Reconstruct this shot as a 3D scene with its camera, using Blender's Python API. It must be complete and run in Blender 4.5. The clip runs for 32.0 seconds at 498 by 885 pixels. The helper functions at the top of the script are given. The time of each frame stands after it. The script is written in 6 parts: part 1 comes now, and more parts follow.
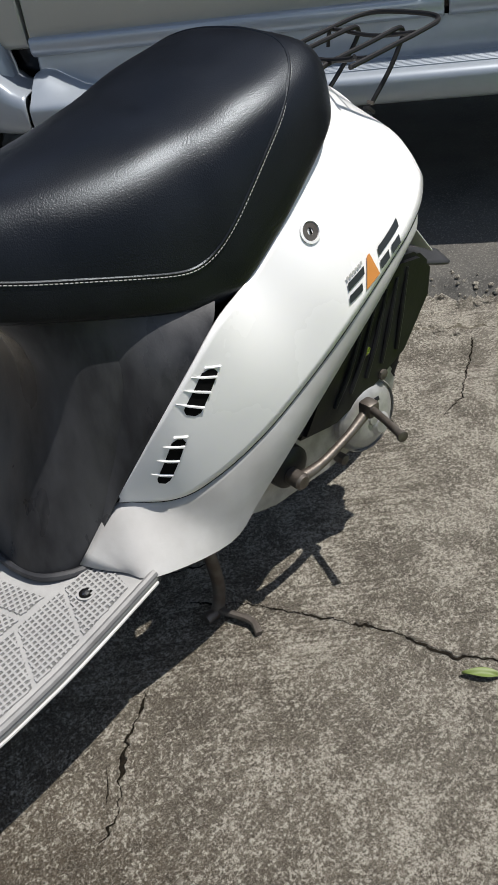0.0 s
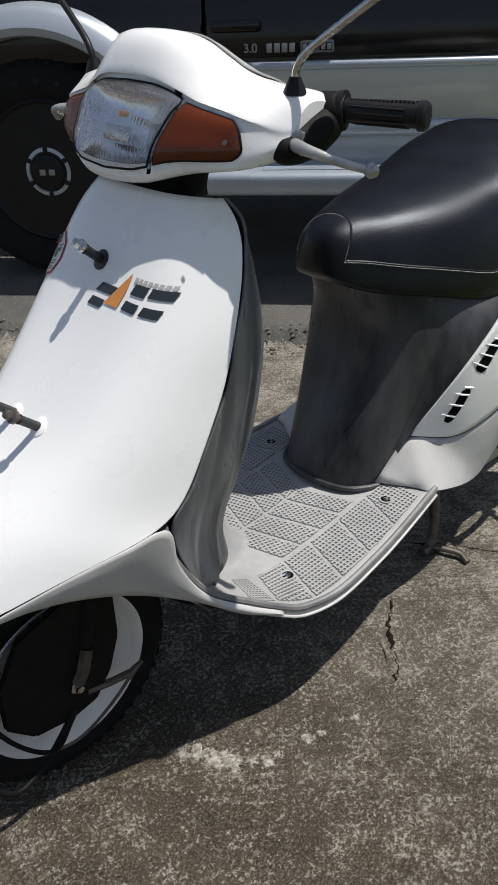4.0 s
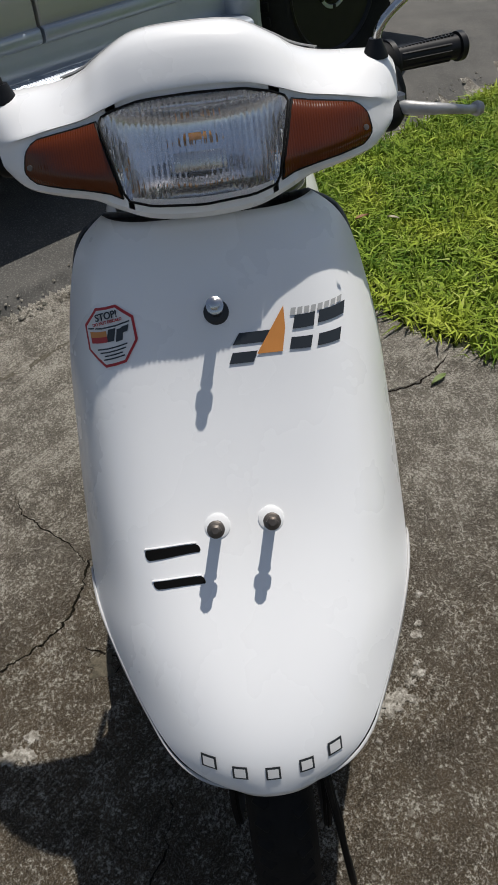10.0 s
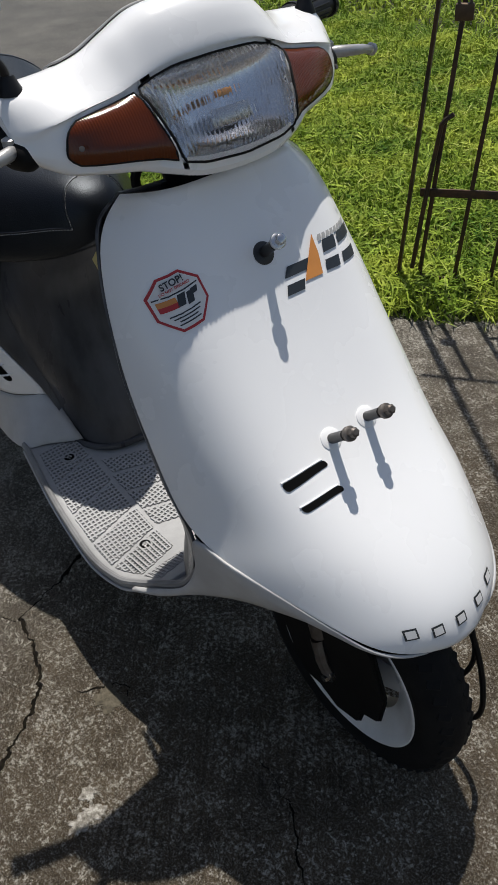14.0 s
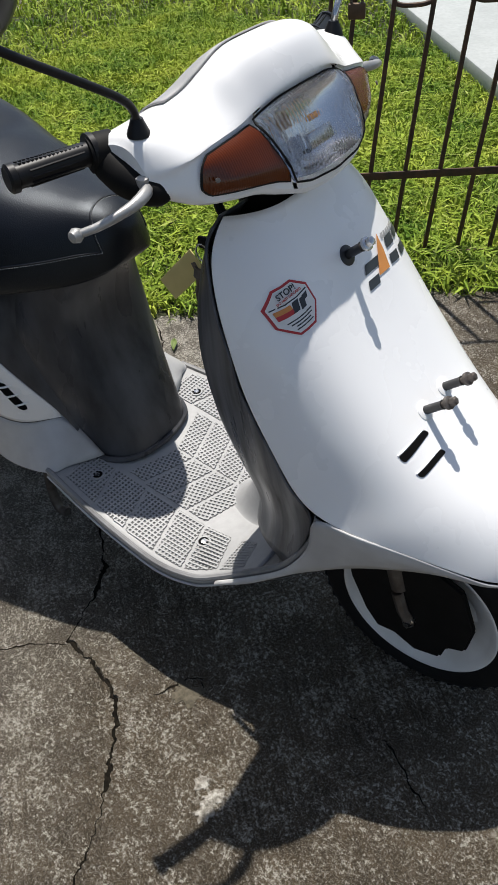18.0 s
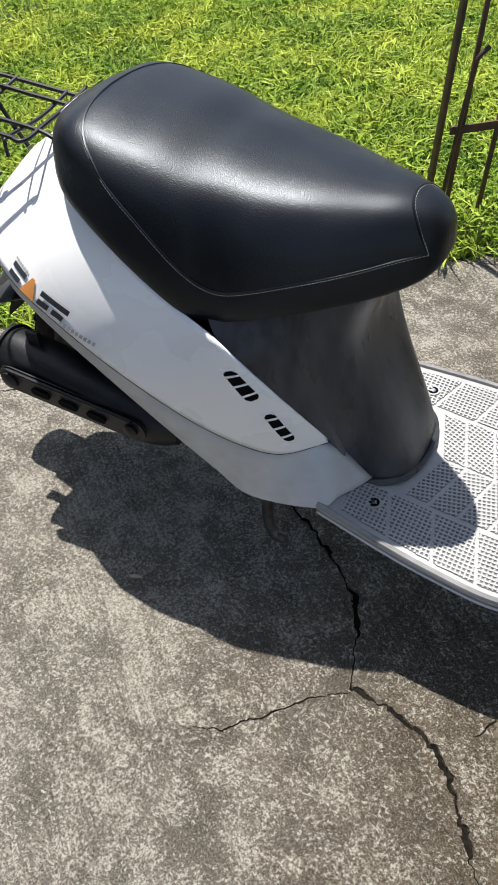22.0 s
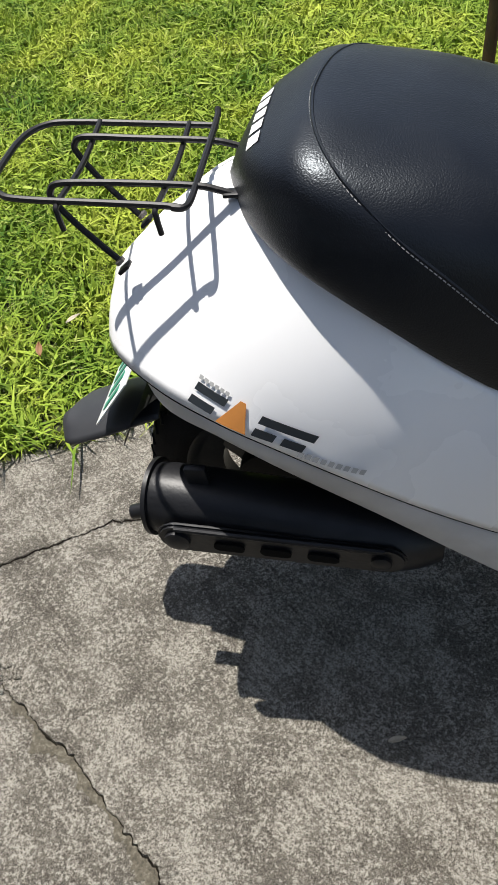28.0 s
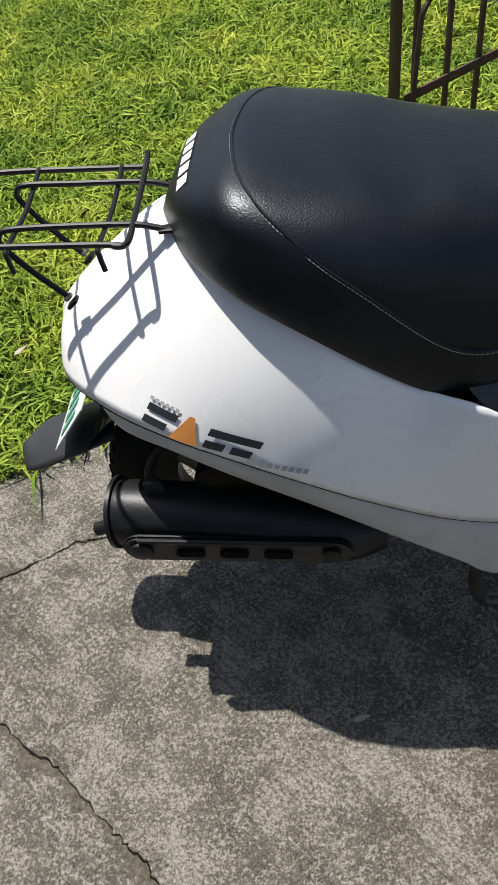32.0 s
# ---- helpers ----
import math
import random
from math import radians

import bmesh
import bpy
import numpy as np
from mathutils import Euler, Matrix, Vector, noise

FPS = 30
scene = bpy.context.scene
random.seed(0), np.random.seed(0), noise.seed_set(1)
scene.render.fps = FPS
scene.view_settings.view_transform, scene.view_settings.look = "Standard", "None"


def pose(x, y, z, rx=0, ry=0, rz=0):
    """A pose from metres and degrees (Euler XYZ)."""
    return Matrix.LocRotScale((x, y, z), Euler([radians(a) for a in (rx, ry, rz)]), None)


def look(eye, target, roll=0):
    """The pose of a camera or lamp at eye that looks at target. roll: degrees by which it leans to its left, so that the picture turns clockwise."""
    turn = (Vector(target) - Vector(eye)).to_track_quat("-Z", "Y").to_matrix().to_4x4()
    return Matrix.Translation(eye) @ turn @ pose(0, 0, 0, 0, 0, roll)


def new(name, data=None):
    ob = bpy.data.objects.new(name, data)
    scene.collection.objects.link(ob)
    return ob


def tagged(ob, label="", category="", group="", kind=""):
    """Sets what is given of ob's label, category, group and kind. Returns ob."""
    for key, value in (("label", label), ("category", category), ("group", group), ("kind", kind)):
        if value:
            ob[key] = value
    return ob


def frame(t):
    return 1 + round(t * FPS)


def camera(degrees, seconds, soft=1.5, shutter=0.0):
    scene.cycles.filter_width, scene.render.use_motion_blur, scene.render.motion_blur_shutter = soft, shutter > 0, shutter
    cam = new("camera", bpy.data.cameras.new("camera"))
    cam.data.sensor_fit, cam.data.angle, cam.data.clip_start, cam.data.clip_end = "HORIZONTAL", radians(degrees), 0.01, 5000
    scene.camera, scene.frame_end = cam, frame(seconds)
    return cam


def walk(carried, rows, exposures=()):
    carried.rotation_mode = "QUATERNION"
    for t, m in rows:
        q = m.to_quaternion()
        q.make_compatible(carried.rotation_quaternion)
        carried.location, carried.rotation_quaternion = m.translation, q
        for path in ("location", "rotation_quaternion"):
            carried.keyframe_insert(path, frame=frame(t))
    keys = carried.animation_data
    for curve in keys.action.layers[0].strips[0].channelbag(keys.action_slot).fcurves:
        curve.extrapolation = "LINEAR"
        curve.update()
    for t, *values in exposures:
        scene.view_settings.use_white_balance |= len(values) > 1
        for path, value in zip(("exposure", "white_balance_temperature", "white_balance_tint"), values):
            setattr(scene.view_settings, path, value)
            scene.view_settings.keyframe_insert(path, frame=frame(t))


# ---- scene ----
cam = camera(34.11, 32.0)
PATH = [
    (0.0, pose(0.1553, 0.8872, 0.9894, 53.79, 6.96, 137.57)),
    (0.5, pose(0.2275, 0.8692, 0.9838, 55.28, 4.81, 138.22)),
    (1.0, pose(0.3301, 0.8394, 0.9871, 57.15, 3.34, 136.69)),
    (1.5, pose(0.4536, 0.8237, 0.9822, 58.31, 2.57, 137.05)),
    (2.0, pose(0.5235, 0.8651, 0.9898, 59.33, 1.97, 140.10)),
    (2.5, pose(0.6012, 0.8752, 1.0041, 60.51, 1.89, 141.62)),
    (3.0, pose(0.7369, 0.8069, 1.0171, 59.64, 2.03, 137.99)),
    (3.5, pose(0.8308, 0.8036, 1.0311, 59.44, 1.96, 136.44)),
    (4.0, pose(0.8601, 0.8782, 1.0530, 60.42, 2.22, 136.86)),
    (4.5, pose(0.9408, 0.8697, 1.0565, 60.99, 3.60, 134.07)),
    (6.5, pose(1.2140, 0.6269, 1.0741, 60.09, 4.22, 115.46)),
    (7.0, pose(1.1868, 0.5660, 1.0828, 58.34, 6.12, 113.90)),
    (7.5, pose(1.1781, 0.4847, 1.0792, 57.30, 7.95, 107.94)),
    (8.0, pose(1.2173, 0.3738, 1.0897, 55.41, 8.07, 101.55)),
    (8.5, pose(1.1970, 0.3119, 1.0963, 55.03, 8.59, 99.30)),
    (9.0, pose(1.1678, 0.2215, 1.1340, 52.06, 8.24, 93.69)),
    (9.5, pose(1.1478, 0.0904, 1.1824, 50.65, 7.60, 88.07)),
    (10.0, pose(1.0635, 0.0382, 1.1932, 49.93, 6.49, 85.50)),
    (10.5, pose(1.0098, -0.0297, 1.1946, 49.56, 5.75, 80.56)),
    (11.0, pose(1.0065, -0.1768, 1.1952, 47.66, 3.24, 69.14)),
    (11.5, pose(1.0402, -0.2072, 1.1912, 47.71, 3.71, 65.47)),
    (12.0, pose(1.0715, -0.2151, 1.2005, 48.68, 4.05, 64.95)),
    (12.5, pose(1.0643, -0.3113, 1.2113, 49.23, 5.02, 63.21)),
    (13.0, pose(1.0481, -0.4216, 1.2313, 48.95, 5.28, 60.26)),
    (13.5, pose(1.0134, -0.4441, 1.2251, 49.00, 4.69, 58.50)),
    (14.0, pose(0.9927, -0.4861, 1.1963, 49.14, 5.08, 51.96)),
    (14.5, pose(0.9732, -0.5497, 1.1655, 48.22, 4.61, 45.26)),
    (16.5, pose(0.8685, -0.6206, 1.2819, 45.42, 3.87, 41.91)),
    (17.0, pose(0.8438, -0.6762, 1.2856, 45.53, 4.35, 39.44)),
    (17.5, pose(0.8263, -0.7262, 1.2914, 46.63, 4.32, 37.65)),
    (18.0, pose(0.7896, -0.7760, 1.2915, 47.00, 3.90, 36.34)),
    (18.5, pose(0.7185, -0.7694, 1.2859, 46.87, 4.33, 36.31)),
    (19.0, pose(0.6399, -0.7377, 1.2840, 45.79, 4.47, 35.62)),
    (19.5, pose(0.5567, -0.7982, 1.2956, 45.13, 4.77, 32.15)),
    (20.0, pose(0.4764, -0.8653, 1.3041, 44.50, 4.74, 29.25)),
    (20.5, pose(0.3912, -0.8640, 1.2974, 44.24, 4.78, 28.81)),
    (21.0, pose(0.2996, -0.8299, 1.2951, 43.28, 6.09, 30.61)),
    (21.5, pose(0.2305, -0.8658, 1.2928, 43.08, 6.08, 29.59)),
    (22.0, pose(0.1720, -0.9139, 1.2976, 42.73, 5.13, 27.71)),
    (22.5, pose(0.1129, -0.9419, 1.3039, 41.88, 5.01, 26.27)),
    (23.0, pose(0.0444, -0.9126, 1.2965, 41.85, 4.60, 24.34)),
    (23.5, pose(-0.0217, -0.8489, 1.2939, 41.51, 5.53, 24.31)),
    (24.0, pose(-0.1055, -0.8343, 1.2922, 41.44, 7.26, 20.06)),
    (24.5, pose(-0.1713, -0.8310, 1.2900, 40.85, 8.04, 16.62)),
    (25.0, pose(-0.2386, -0.7795, 1.2712, 40.67, 8.84, 17.45)),
    (25.5, pose(-0.2943, -0.7190, 1.2530, 40.50, 9.77, 17.48)),
    (26.0, pose(-0.3403, -0.7156, 1.2121, 41.23, 10.24, 14.81)),
    (26.5, pose(-0.3964, -0.7206, 1.1881, 40.97, 10.42, 12.96)),
    (28.5, pose(-0.4592, -0.7266, 1.1793, 40.32, 9.65, 8.90)),
    (29.0, pose(-0.4639, -0.7211, 1.1825, 40.24, 9.18, 7.94)),
    (29.5, pose(-0.4689, -0.7175, 1.1893, 40.32, 9.49, 8.09)),
    (30.0, pose(-0.4860, -0.7313, 1.2013, 40.10, 9.80, 9.26)),
    (30.5, pose(-0.4883, -0.7520, 1.2146, 39.96, 10.43, 10.04)),
    (31.0, pose(-0.5006, -0.7556, 1.2218, 39.51, 10.22, 9.55)),
    (31.5, pose(-0.4715, -0.7677, 1.2389, 40.39, 9.91, 7.60)),
    (32.0, pose(-0.4356, -0.7819, 1.2372, 40.42, 10.63, 4.08)),
]
walk(cam, PATH, ((0.0, 0.26), (2.0, 0.46), (3.0, 0.2), (4.0, 0.1), (7.0, 0.02), (10.0, -0.16), (13.0, -0.08), (17.0, 0.24), (18.0, 0.34), (19.0, 0.54), (20.0, 0.72), (22.0, 0.94), (24.0, 1.0), (26.0, 0.86), (29.0, 0.6), (32.0, 0.48)))

# ---- world and sun ----
SUN_DIR = Vector((0.245, -0.25, -0.93)).normalized()
sun_to = -SUN_DIR
world = bpy.data.worlds.new("sky")
scene.world = world
world.use_nodes = True
wn = world.node_tree
sky = wn.nodes.new("ShaderNodeTexSky")
sky.sky_type = "NISHITA"
sky.sun_disc = False
sky.sun_elevation = math.asin(sun_to.z)
sky.sun_rotation = math.atan2(sun_to.x, sun_to.y)
hazy = wn.nodes.new("ShaderNodeHueSaturation")
hazy.inputs["Saturation"].default_value = 0.84
wn.links.new(sky.outputs["Color"], hazy.inputs["Color"])
wn.links.new(hazy.outputs["Color"], wn.nodes["Background"].inputs["Color"])
wn.nodes["Background"].inputs["Strength"].default_value = 0.086
sun = new("sun", bpy.data.lights.new("sun", "SUN"))
sun.data.energy = 4.6
sun.data.angle = radians(0.6)
sun.data.color = (1.0, 0.955, 0.895)
sun.matrix_world = look((-3, 2.4, 9), Vector((-3, 2.4, 9)) + SUN_DIR)


# ---- materials ----
def material(name, color, rough=0.5, metal=0.0, var=0.0, scale=8.0, var2=0.0, scale2=60.0, bump=0.0, bump_scale=200.0,
             coat=0.0, rough_var=0.0, dark=None, spec=0.5, detail=4.0, stretch=None):
    """A plain surface: base colour varied at two scales, roughness variation and a fine bump."""
    m = bpy.data.materials.new(name)
    m.use_nodes = True
    nt = m.node_tree
    b = nt.nodes["Principled BSDF"]
    b.inputs["Roughness"].default_value = rough
    b.inputs["Metallic"].default_value = metal
    b.inputs["Specular IOR Level"].default_value = spec
    b.inputs["Coat Weight"].default_value = coat
    b.inputs["Coat Roughness"].default_value = 0.06
    co = nt.nodes.new("ShaderNodeTexCoord")
    if stretch:
        place = nt.nodes.new("ShaderNodeMapping")
        place.inputs["Scale"].default_value = stretch
        nt.links.new(co.outputs["Object"], place.inputs["Vector"])
    dark = dark or tuple(c * 0.55 for c in color)
    col = None

    def noise_fac(s, lo=0.35, hi=0.65, det=detail):
        n = nt.nodes.new("ShaderNodeTexNoise")
        n.inputs["Scale"].default_value = s
        n.inputs["Detail"].default_value = det
        nt.links.new(place.outputs["Vector"] if stretch else co.outputs["Object"], n.inputs["Vector"])
        r = nt.nodes.new("ShaderNodeMapRange")
        r.inputs["From Min"].default_value, r.inputs["From Max"].default_value = lo, hi
        nt.links.new(n.outputs["Fac"], r.inputs["Value"])
        return r.outputs["Result"]

    def mix(a, c2, fac, amount):
        mx = nt.nodes.new("ShaderNodeMix")
        mx.data_type = "RGBA"
        mu = nt.nodes.new("ShaderNodeMath")
        mu.operation = "MULTIPLY"
        mu.inputs[1].default_value = amount
        nt.links.new(fac, mu.inputs[0])
        nt.links.new(mu.outputs[0], mx.inputs[0])
        if isinstance(a, tuple):
            mx.inputs[6].default_value = (*a, 1)
        else:
            nt.links.new(a, mx.inputs[6])
        mx.inputs[7].default_value = (*c2, 1)
        return mx.outputs[2]

    col = tuple(color)
    if var:
        col = mix(col, dark, noise_fac(scale), var)
    if var2:
        col = mix(col, dark, noise_fac(scale2), var2)
    if isinstance(col, tuple):
        b.inputs["Base Color"].default_value = (*col, 1)
    else:
        nt.links.new(col, b.inputs["Base Color"])
    if rough_var:
        mr = nt.nodes.new("ShaderNodeMapRange")
        mr.inputs["To Min"].default_value, mr.inputs["To Max"].default_value = max(rough - rough_var, 0.02), min(rough + rough_var, 1)
        nt.links.new(noise_fac(scale * 1.7), mr.inputs["Value"])
        nt.links.new(mr.outputs["Result"], b.inputs["Roughness"])
    if bump:
        n = nt.nodes.new("ShaderNodeTexNoise")
        n.inputs["Scale"].default_value = bump_scale
        n.inputs["Detail"].default_value = 3
        nt.links.new(co.outputs["Object"], n.inputs["Vector"])
        bp = nt.nodes.new("ShaderNodeBump")
        bp.inputs["Strength"].default_value = bump
        bp.inputs["Distance"].default_value = 0.002
        nt.links.new(n.outputs["Fac"], bp.inputs["Height"])
        nt.links.new(bp.outputs["Normal"], b.inputs["Normal"])
    return m


WHITE = material("white_paint", (0.87, 0.87, 0.865), 0.28, coat=0.4, var=0.05, scale=5, rough_var=0.06, dark=(0.66, 0.65, 0.62))
STRIP = material("greyed_white_plastic", (0.56, 0.56, 0.555), 0.5, var=0.6, scale=9, var2=0.2, scale2=45, bump=0.05, bump_scale=300, dark=(0.36, 0.35, 0.34))
FLOORP = material("worn_grey_plastic", (0.38, 0.38, 0.377), 0.55, var=0.5, scale=11, var2=0.25, scale2=70, bump=0.12, bump_scale=420, dark=(0.25, 0.25, 0.25))
RAMP = material("dark_worn_plastic", (0.12, 0.12, 0.122), 0.5, var=0.7, scale=8, var2=0.3, scale2=50, bump=0.08, bump_scale=300, dark=(0.30, 0.30, 0.30))
BLACKP = material("scuffed_black_plastic", (0.010, 0.011, 0.014), 0.40, var=0.75, scale=9, var2=0.22, scale2=60, bump=0.08, bump_scale=350, dark=(0.105, 0.106, 0.112), rough_var=0.15, spec=0.3, detail=7, stretch=(1.0, 1.0, 0.35))
SHIELDP = material("scuffed_shield_plastic", (0.013, 0.014, 0.017), 0.40, var=0.9, scale=20, var2=0.35, scale2=110, bump=0.06, bump_scale=300, dark=(0.20, 0.205, 0.22), rough_var=0.14, spec=0.35, detail=9, stretch=(1.0, 1.0, 0.09))
VINYL = material("black_seat_vinyl", (0.0022, 0.0025, 0.0036), 0.36, var=0.8, scale=6, dark=(0.008, 0.009, 0.012), rough_var=0.05, spec=0.36, detail=6)
VINYL.node_tree.nodes["Principled BSDF"].inputs["Specular Tint"].default_value = (0.82, 0.91, 1.0, 1)


def leather_grain(m, size=560.0, strength=0.3):
    """Pebbled grain: small raised cells of uneven size with fine creases between them."""
    nt = m.node_tree
    co = nt.nodes["Texture Coordinate"]
    warp = nt.nodes.new("ShaderNodeTexNoise")
    warp.inputs["Scale"].default_value = size * 1.3
    warp.inputs["Detail"].default_value = 2
    nt.links.new(co.outputs["Object"], warp.inputs["Vector"])
    cells = nt.nodes.new("ShaderNodeTexVoronoi")
    cells.feature = "SMOOTH_F1"
    cells.inputs["Scale"].default_value = size
    nt.links.new(co.outputs["Object"], cells.inputs["Vector"])
    both = nt.nodes.new("ShaderNodeMath")
    both.operation = "SUBTRACT"
    nt.links.new(warp.outputs["Fac"], both.inputs[0])
    nt.links.new(cells.outputs["Distance"], both.inputs[1])
    bp = nt.nodes.new("ShaderNodeBump")
    bp.inputs["Strength"].default_value = strength
    bp.inputs["Distance"].default_value = 0.0008
    nt.links.new(both.outputs[0], bp.inputs["Height"])
    nt.links.new(bp.outputs["Normal"], nt.nodes["Principled BSDF"].inputs["Normal"])


leather_grain(VINYL)
THREAD = material("grey_thread", (0.34, 0.34, 0.33), 0.8, var=0.3, scale=400)
CHROME = material("dull_chrome", (0.62, 0.62, 0.62), 0.22, 1.0, var=0.3, scale=60, dark=(0.3, 0.29, 0.27), rough_var=0.1)
ALLOY = material("cast_alloy", (0.46, 0.46, 0.45), 0.42, 0.45, var=0.5, scale=40, bump=0.2, bump_scale=250, dark=(0.2, 0.19, 0.18))
STEEL = material("oily_steel", (0.16, 0.145, 0.13), 0.5, 0.7, var=0.6, scale=50, dark=(0.07, 0.05, 0.04), bump=0.2)
RUBBER = material("tyre_rubber", (0.006, 0.006, 0.006), 0.8, var=0.5, scale=25, dark=(0.014, 0.0135, 0.013), bump=0.3, bump_scale=240, spec=0.2)
GRIPR = material("grip_rubber", (0.005, 0.005, 0.006), 0.42, var=0.3, scale=70, dark=(0.012, 0.012, 0.012), spec=0.3)
BLACK = material("black_enamel", (0.009, 0.009, 0.010), 0.46, var=0.4, scale=30, dark=(0.022, 0.02, 0.019), bump=0.1, spec=0.28)
GREYBLACK = material("greyer_black_plastic", (0.020, 0.021, 0.024), 0.5, var=0.5, scale=14, dark=(0.045, 0.046, 0.05), spec=0.45)
MATTBLACK = material("matt_black", (0.004, 0.004, 0.004), 0.65, var=0.4, scale=40, dark=(0.011, 0.0105, 0.010), spec=0.18)
RIM = material("white_rim_paint", (0.80, 0.79, 0.77), 0.4, var=0.4, scale=18, dark=(0.58, 0.56, 0.52), bump=0.05)
HEATBLACK = material("heat_black_muffler", (0.006, 0.0065, 0.008), 0.42, var=0.5, scale=22, dark=(0.017, 0.017, 0.019), bump=0.15, bump_scale=160, spec=0.35)
# near-black colour that stands for the shade inside holes and gaps
GAPSHADE = material("gap_shade", (0.004, 0.004, 0.004), 0.9, spec=0.1)
MIRRORGLASS = material("silvered_glass", (0.9, 0.9, 0.9), 0.02, 1.0)
TAILRED = material("dark_red_lens", (0.045, 0.012, 0.009), 0.12, var=0.2, scale=30, coat=0.5)
PLATEWHITE = material("plate_white", (0.72, 0.74, 0.72), 0.4, var=0.15, scale=20)
PLATEGREEN = material("plate_green", (0.02, 0.22, 0.14), 0.4, var=0.15, scale=40)
DECALBLACK = material("decal_black", (0.025, 0.03, 0.035), 0.35, var=0.15, scale=60)
DECALORANGE = material("decal_orange", (0.62, 0.25, 0.06), 0.35, var=0.15, scale=60)
DECALGREY = material("decal_grey_outline", (0.42, 0.42, 0.41), 0.4, var=0.15, scale=60)
DECALRED = material("decal_red", (0.45, 0.025, 0.03), 0.35, var=0.15, scale=60)
DECALWHITE = material("decal_white", (0.74, 0.73, 0.71), 0.35, var=0.1, scale=60)
BOLTBLACK = material("black_sleeve", (0.02, 0.02, 0.021), 0.4, var=0.4, scale=90)


from mathutils.bvhtree import BVHTree


# ---- mesh helpers ----
def part(name, bm, mat, parent=None, label="", smooth=True, angle=38):
    me = bpy.data.meshes.new(name)
    bmesh.ops.recalc_face_normals(bm, faces=bm.faces)
    bm.to_mesh(me)
    bm.free()
    me.materials.append(mat)
    if smooth:
        me.polygons.foreach_set("use_smooth", [True] * len(me.polygons))
        me.set_sharp_from_angle(angle=radians(angle))
    ob = new(name, me)
    if parent:
        ob.parent = parent
    if label:
        tagged(ob, label)
    return ob


def curve_pts(keys, n):
    """n points along a smooth (Catmull-Rom) line through the keys, at even steps of the key index."""
    k = np.array(keys, float)
    k = np.vstack([2 * k[0] - k[1], k, 2 * k[-1] - k[-2]])
    u = np.linspace(0, len(k) - 3 - 1e-9, n)
    i = u.astype(int)
    t = (u - i)[:, None]
    a, b, c, d = k[i], k[i + 1], k[i + 2], k[i + 3]
    return 0.5 * (2 * b + (c - a) * t + (2 * a - 5 * b + 4 * c - d) * t ** 2 + (3 * b - a - 3 * c + d) * t ** 3)


def sheet(P, close_u=False, close_v=False, cap=False, bm=None):
    """A quad sheet from an array of points (nu, nv, 3); closed in v it is a tube, which cap ends."""
    bm = bm or bmesh.new()
    P = np.asarray(P, float)
    nu, nv = P.shape[:2]
    vs = [[bm.verts.new(P[i, j]) for j in range(nv)] for i in range(nu)]
    for i in range(nu if close_u else nu - 1):
        for j in range(nv if close_v else nv - 1):
            q = [vs[i][j], vs[(i + 1) % nu][j], vs[(i + 1) % nu][(j + 1) % nv], vs[i][(j + 1) % nv]]
            try:
                bm.faces.new(q)
            except ValueError:
                pass
    if cap and not close_u:
        bm.faces.new(vs[0][::-1])
        bm.faces.new(vs[-1])
    return bm


def tube(path, r, seg=10, bm=None, closed=False, steps=0, cap=True):
    """A round bar along a path; r is one radius or one a point."""
    p = np.array(path, float)
    if steps:
        p = curve_pts(p, steps)
    n = len(p)
    rr = np.interp(np.linspace(0, 1, n), np.linspace(0, 1, len(r)), r) if isinstance(r, (list, tuple)) else np.full(n, float(r))
    tan = np.roll(p, -1, 0) - np.roll(p, 1, 0) if closed else np.gradient(p, axis=0)
    tan /= np.linalg.norm(tan, axis=1)[:, None] + 1e-12
    up = np.array((0, 0, 1.0)) if abs(tan[0][2]) < 0.9 else np.array((1.0, 0, 0))
    rings = []
    for i in range(n):
        up = up - tan[i] * (up @ tan[i])
        up /= np.linalg.norm(up) + 1e-12
        s = np.cross(tan[i], up)
        a = np.linspace(0, 2 * np.pi, seg, endpoint=False)
        rings.append(p[i] + rr[i] * (np.outer(np.cos(a), up) + np.outer(np.sin(a), s)))
    return sheet(np.array(rings), close_u=closed, close_v=True, cap=cap and not closed, bm=bm)


def spin(profile, axis_point, axis, seg=32, bm=None, arc=2 * np.pi, ring=False):
    """A solid of turning: profile of (distance along the axis, radius)."""
    ax = Vector(axis).normalized()
    s = ax.orthogonal().normalized()
    c = ax.cross(s)
    full = abs(arc - 2 * np.pi) < 1e-6
    rings = []
    for d, r in profile:
        rings.append([tuple(Vector(axis_point) + ax * d + (s * math.cos(a) + c * math.sin(a)) * r)
                      for a in np.linspace(0, arc, seg, endpoint=not full)])
    return sheet(np.array(rings), close_v=full, cap=full and not ring and profile[0][1] > 0.0001 and profile[-1][1] > 0.0001, bm=bm)


def block(size, at=(0, 0, 0), bevel=0.0, turn=None, bm=None, seg=2):
    """A box with rounded edges."""
    own = bmesh.new()
    bmesh.ops.create_cube(own, size=1)
    bmesh.ops.scale(own, vec=size, verts=own.verts)
    if bevel:
        bmesh.ops.bevel(own, geom=list(own.edges), offset=bevel, segments=seg, affect="EDGES", profile=0.5)
    m = Matrix.Translation(at) @ (turn.to_4x4() if turn else Matrix())
    bmesh.ops.transform(own, matrix=m, verts=own.verts)
    return join(own, bm)


def join(own, bm):
    if bm is None:
        return own
    tmp = bpy.data.meshes.new("tmp")
    own.to_mesh(tmp)
    own.free()
    bm.from_mesh(tmp)
    bpy.data.meshes.remove(tmp)
    return bm


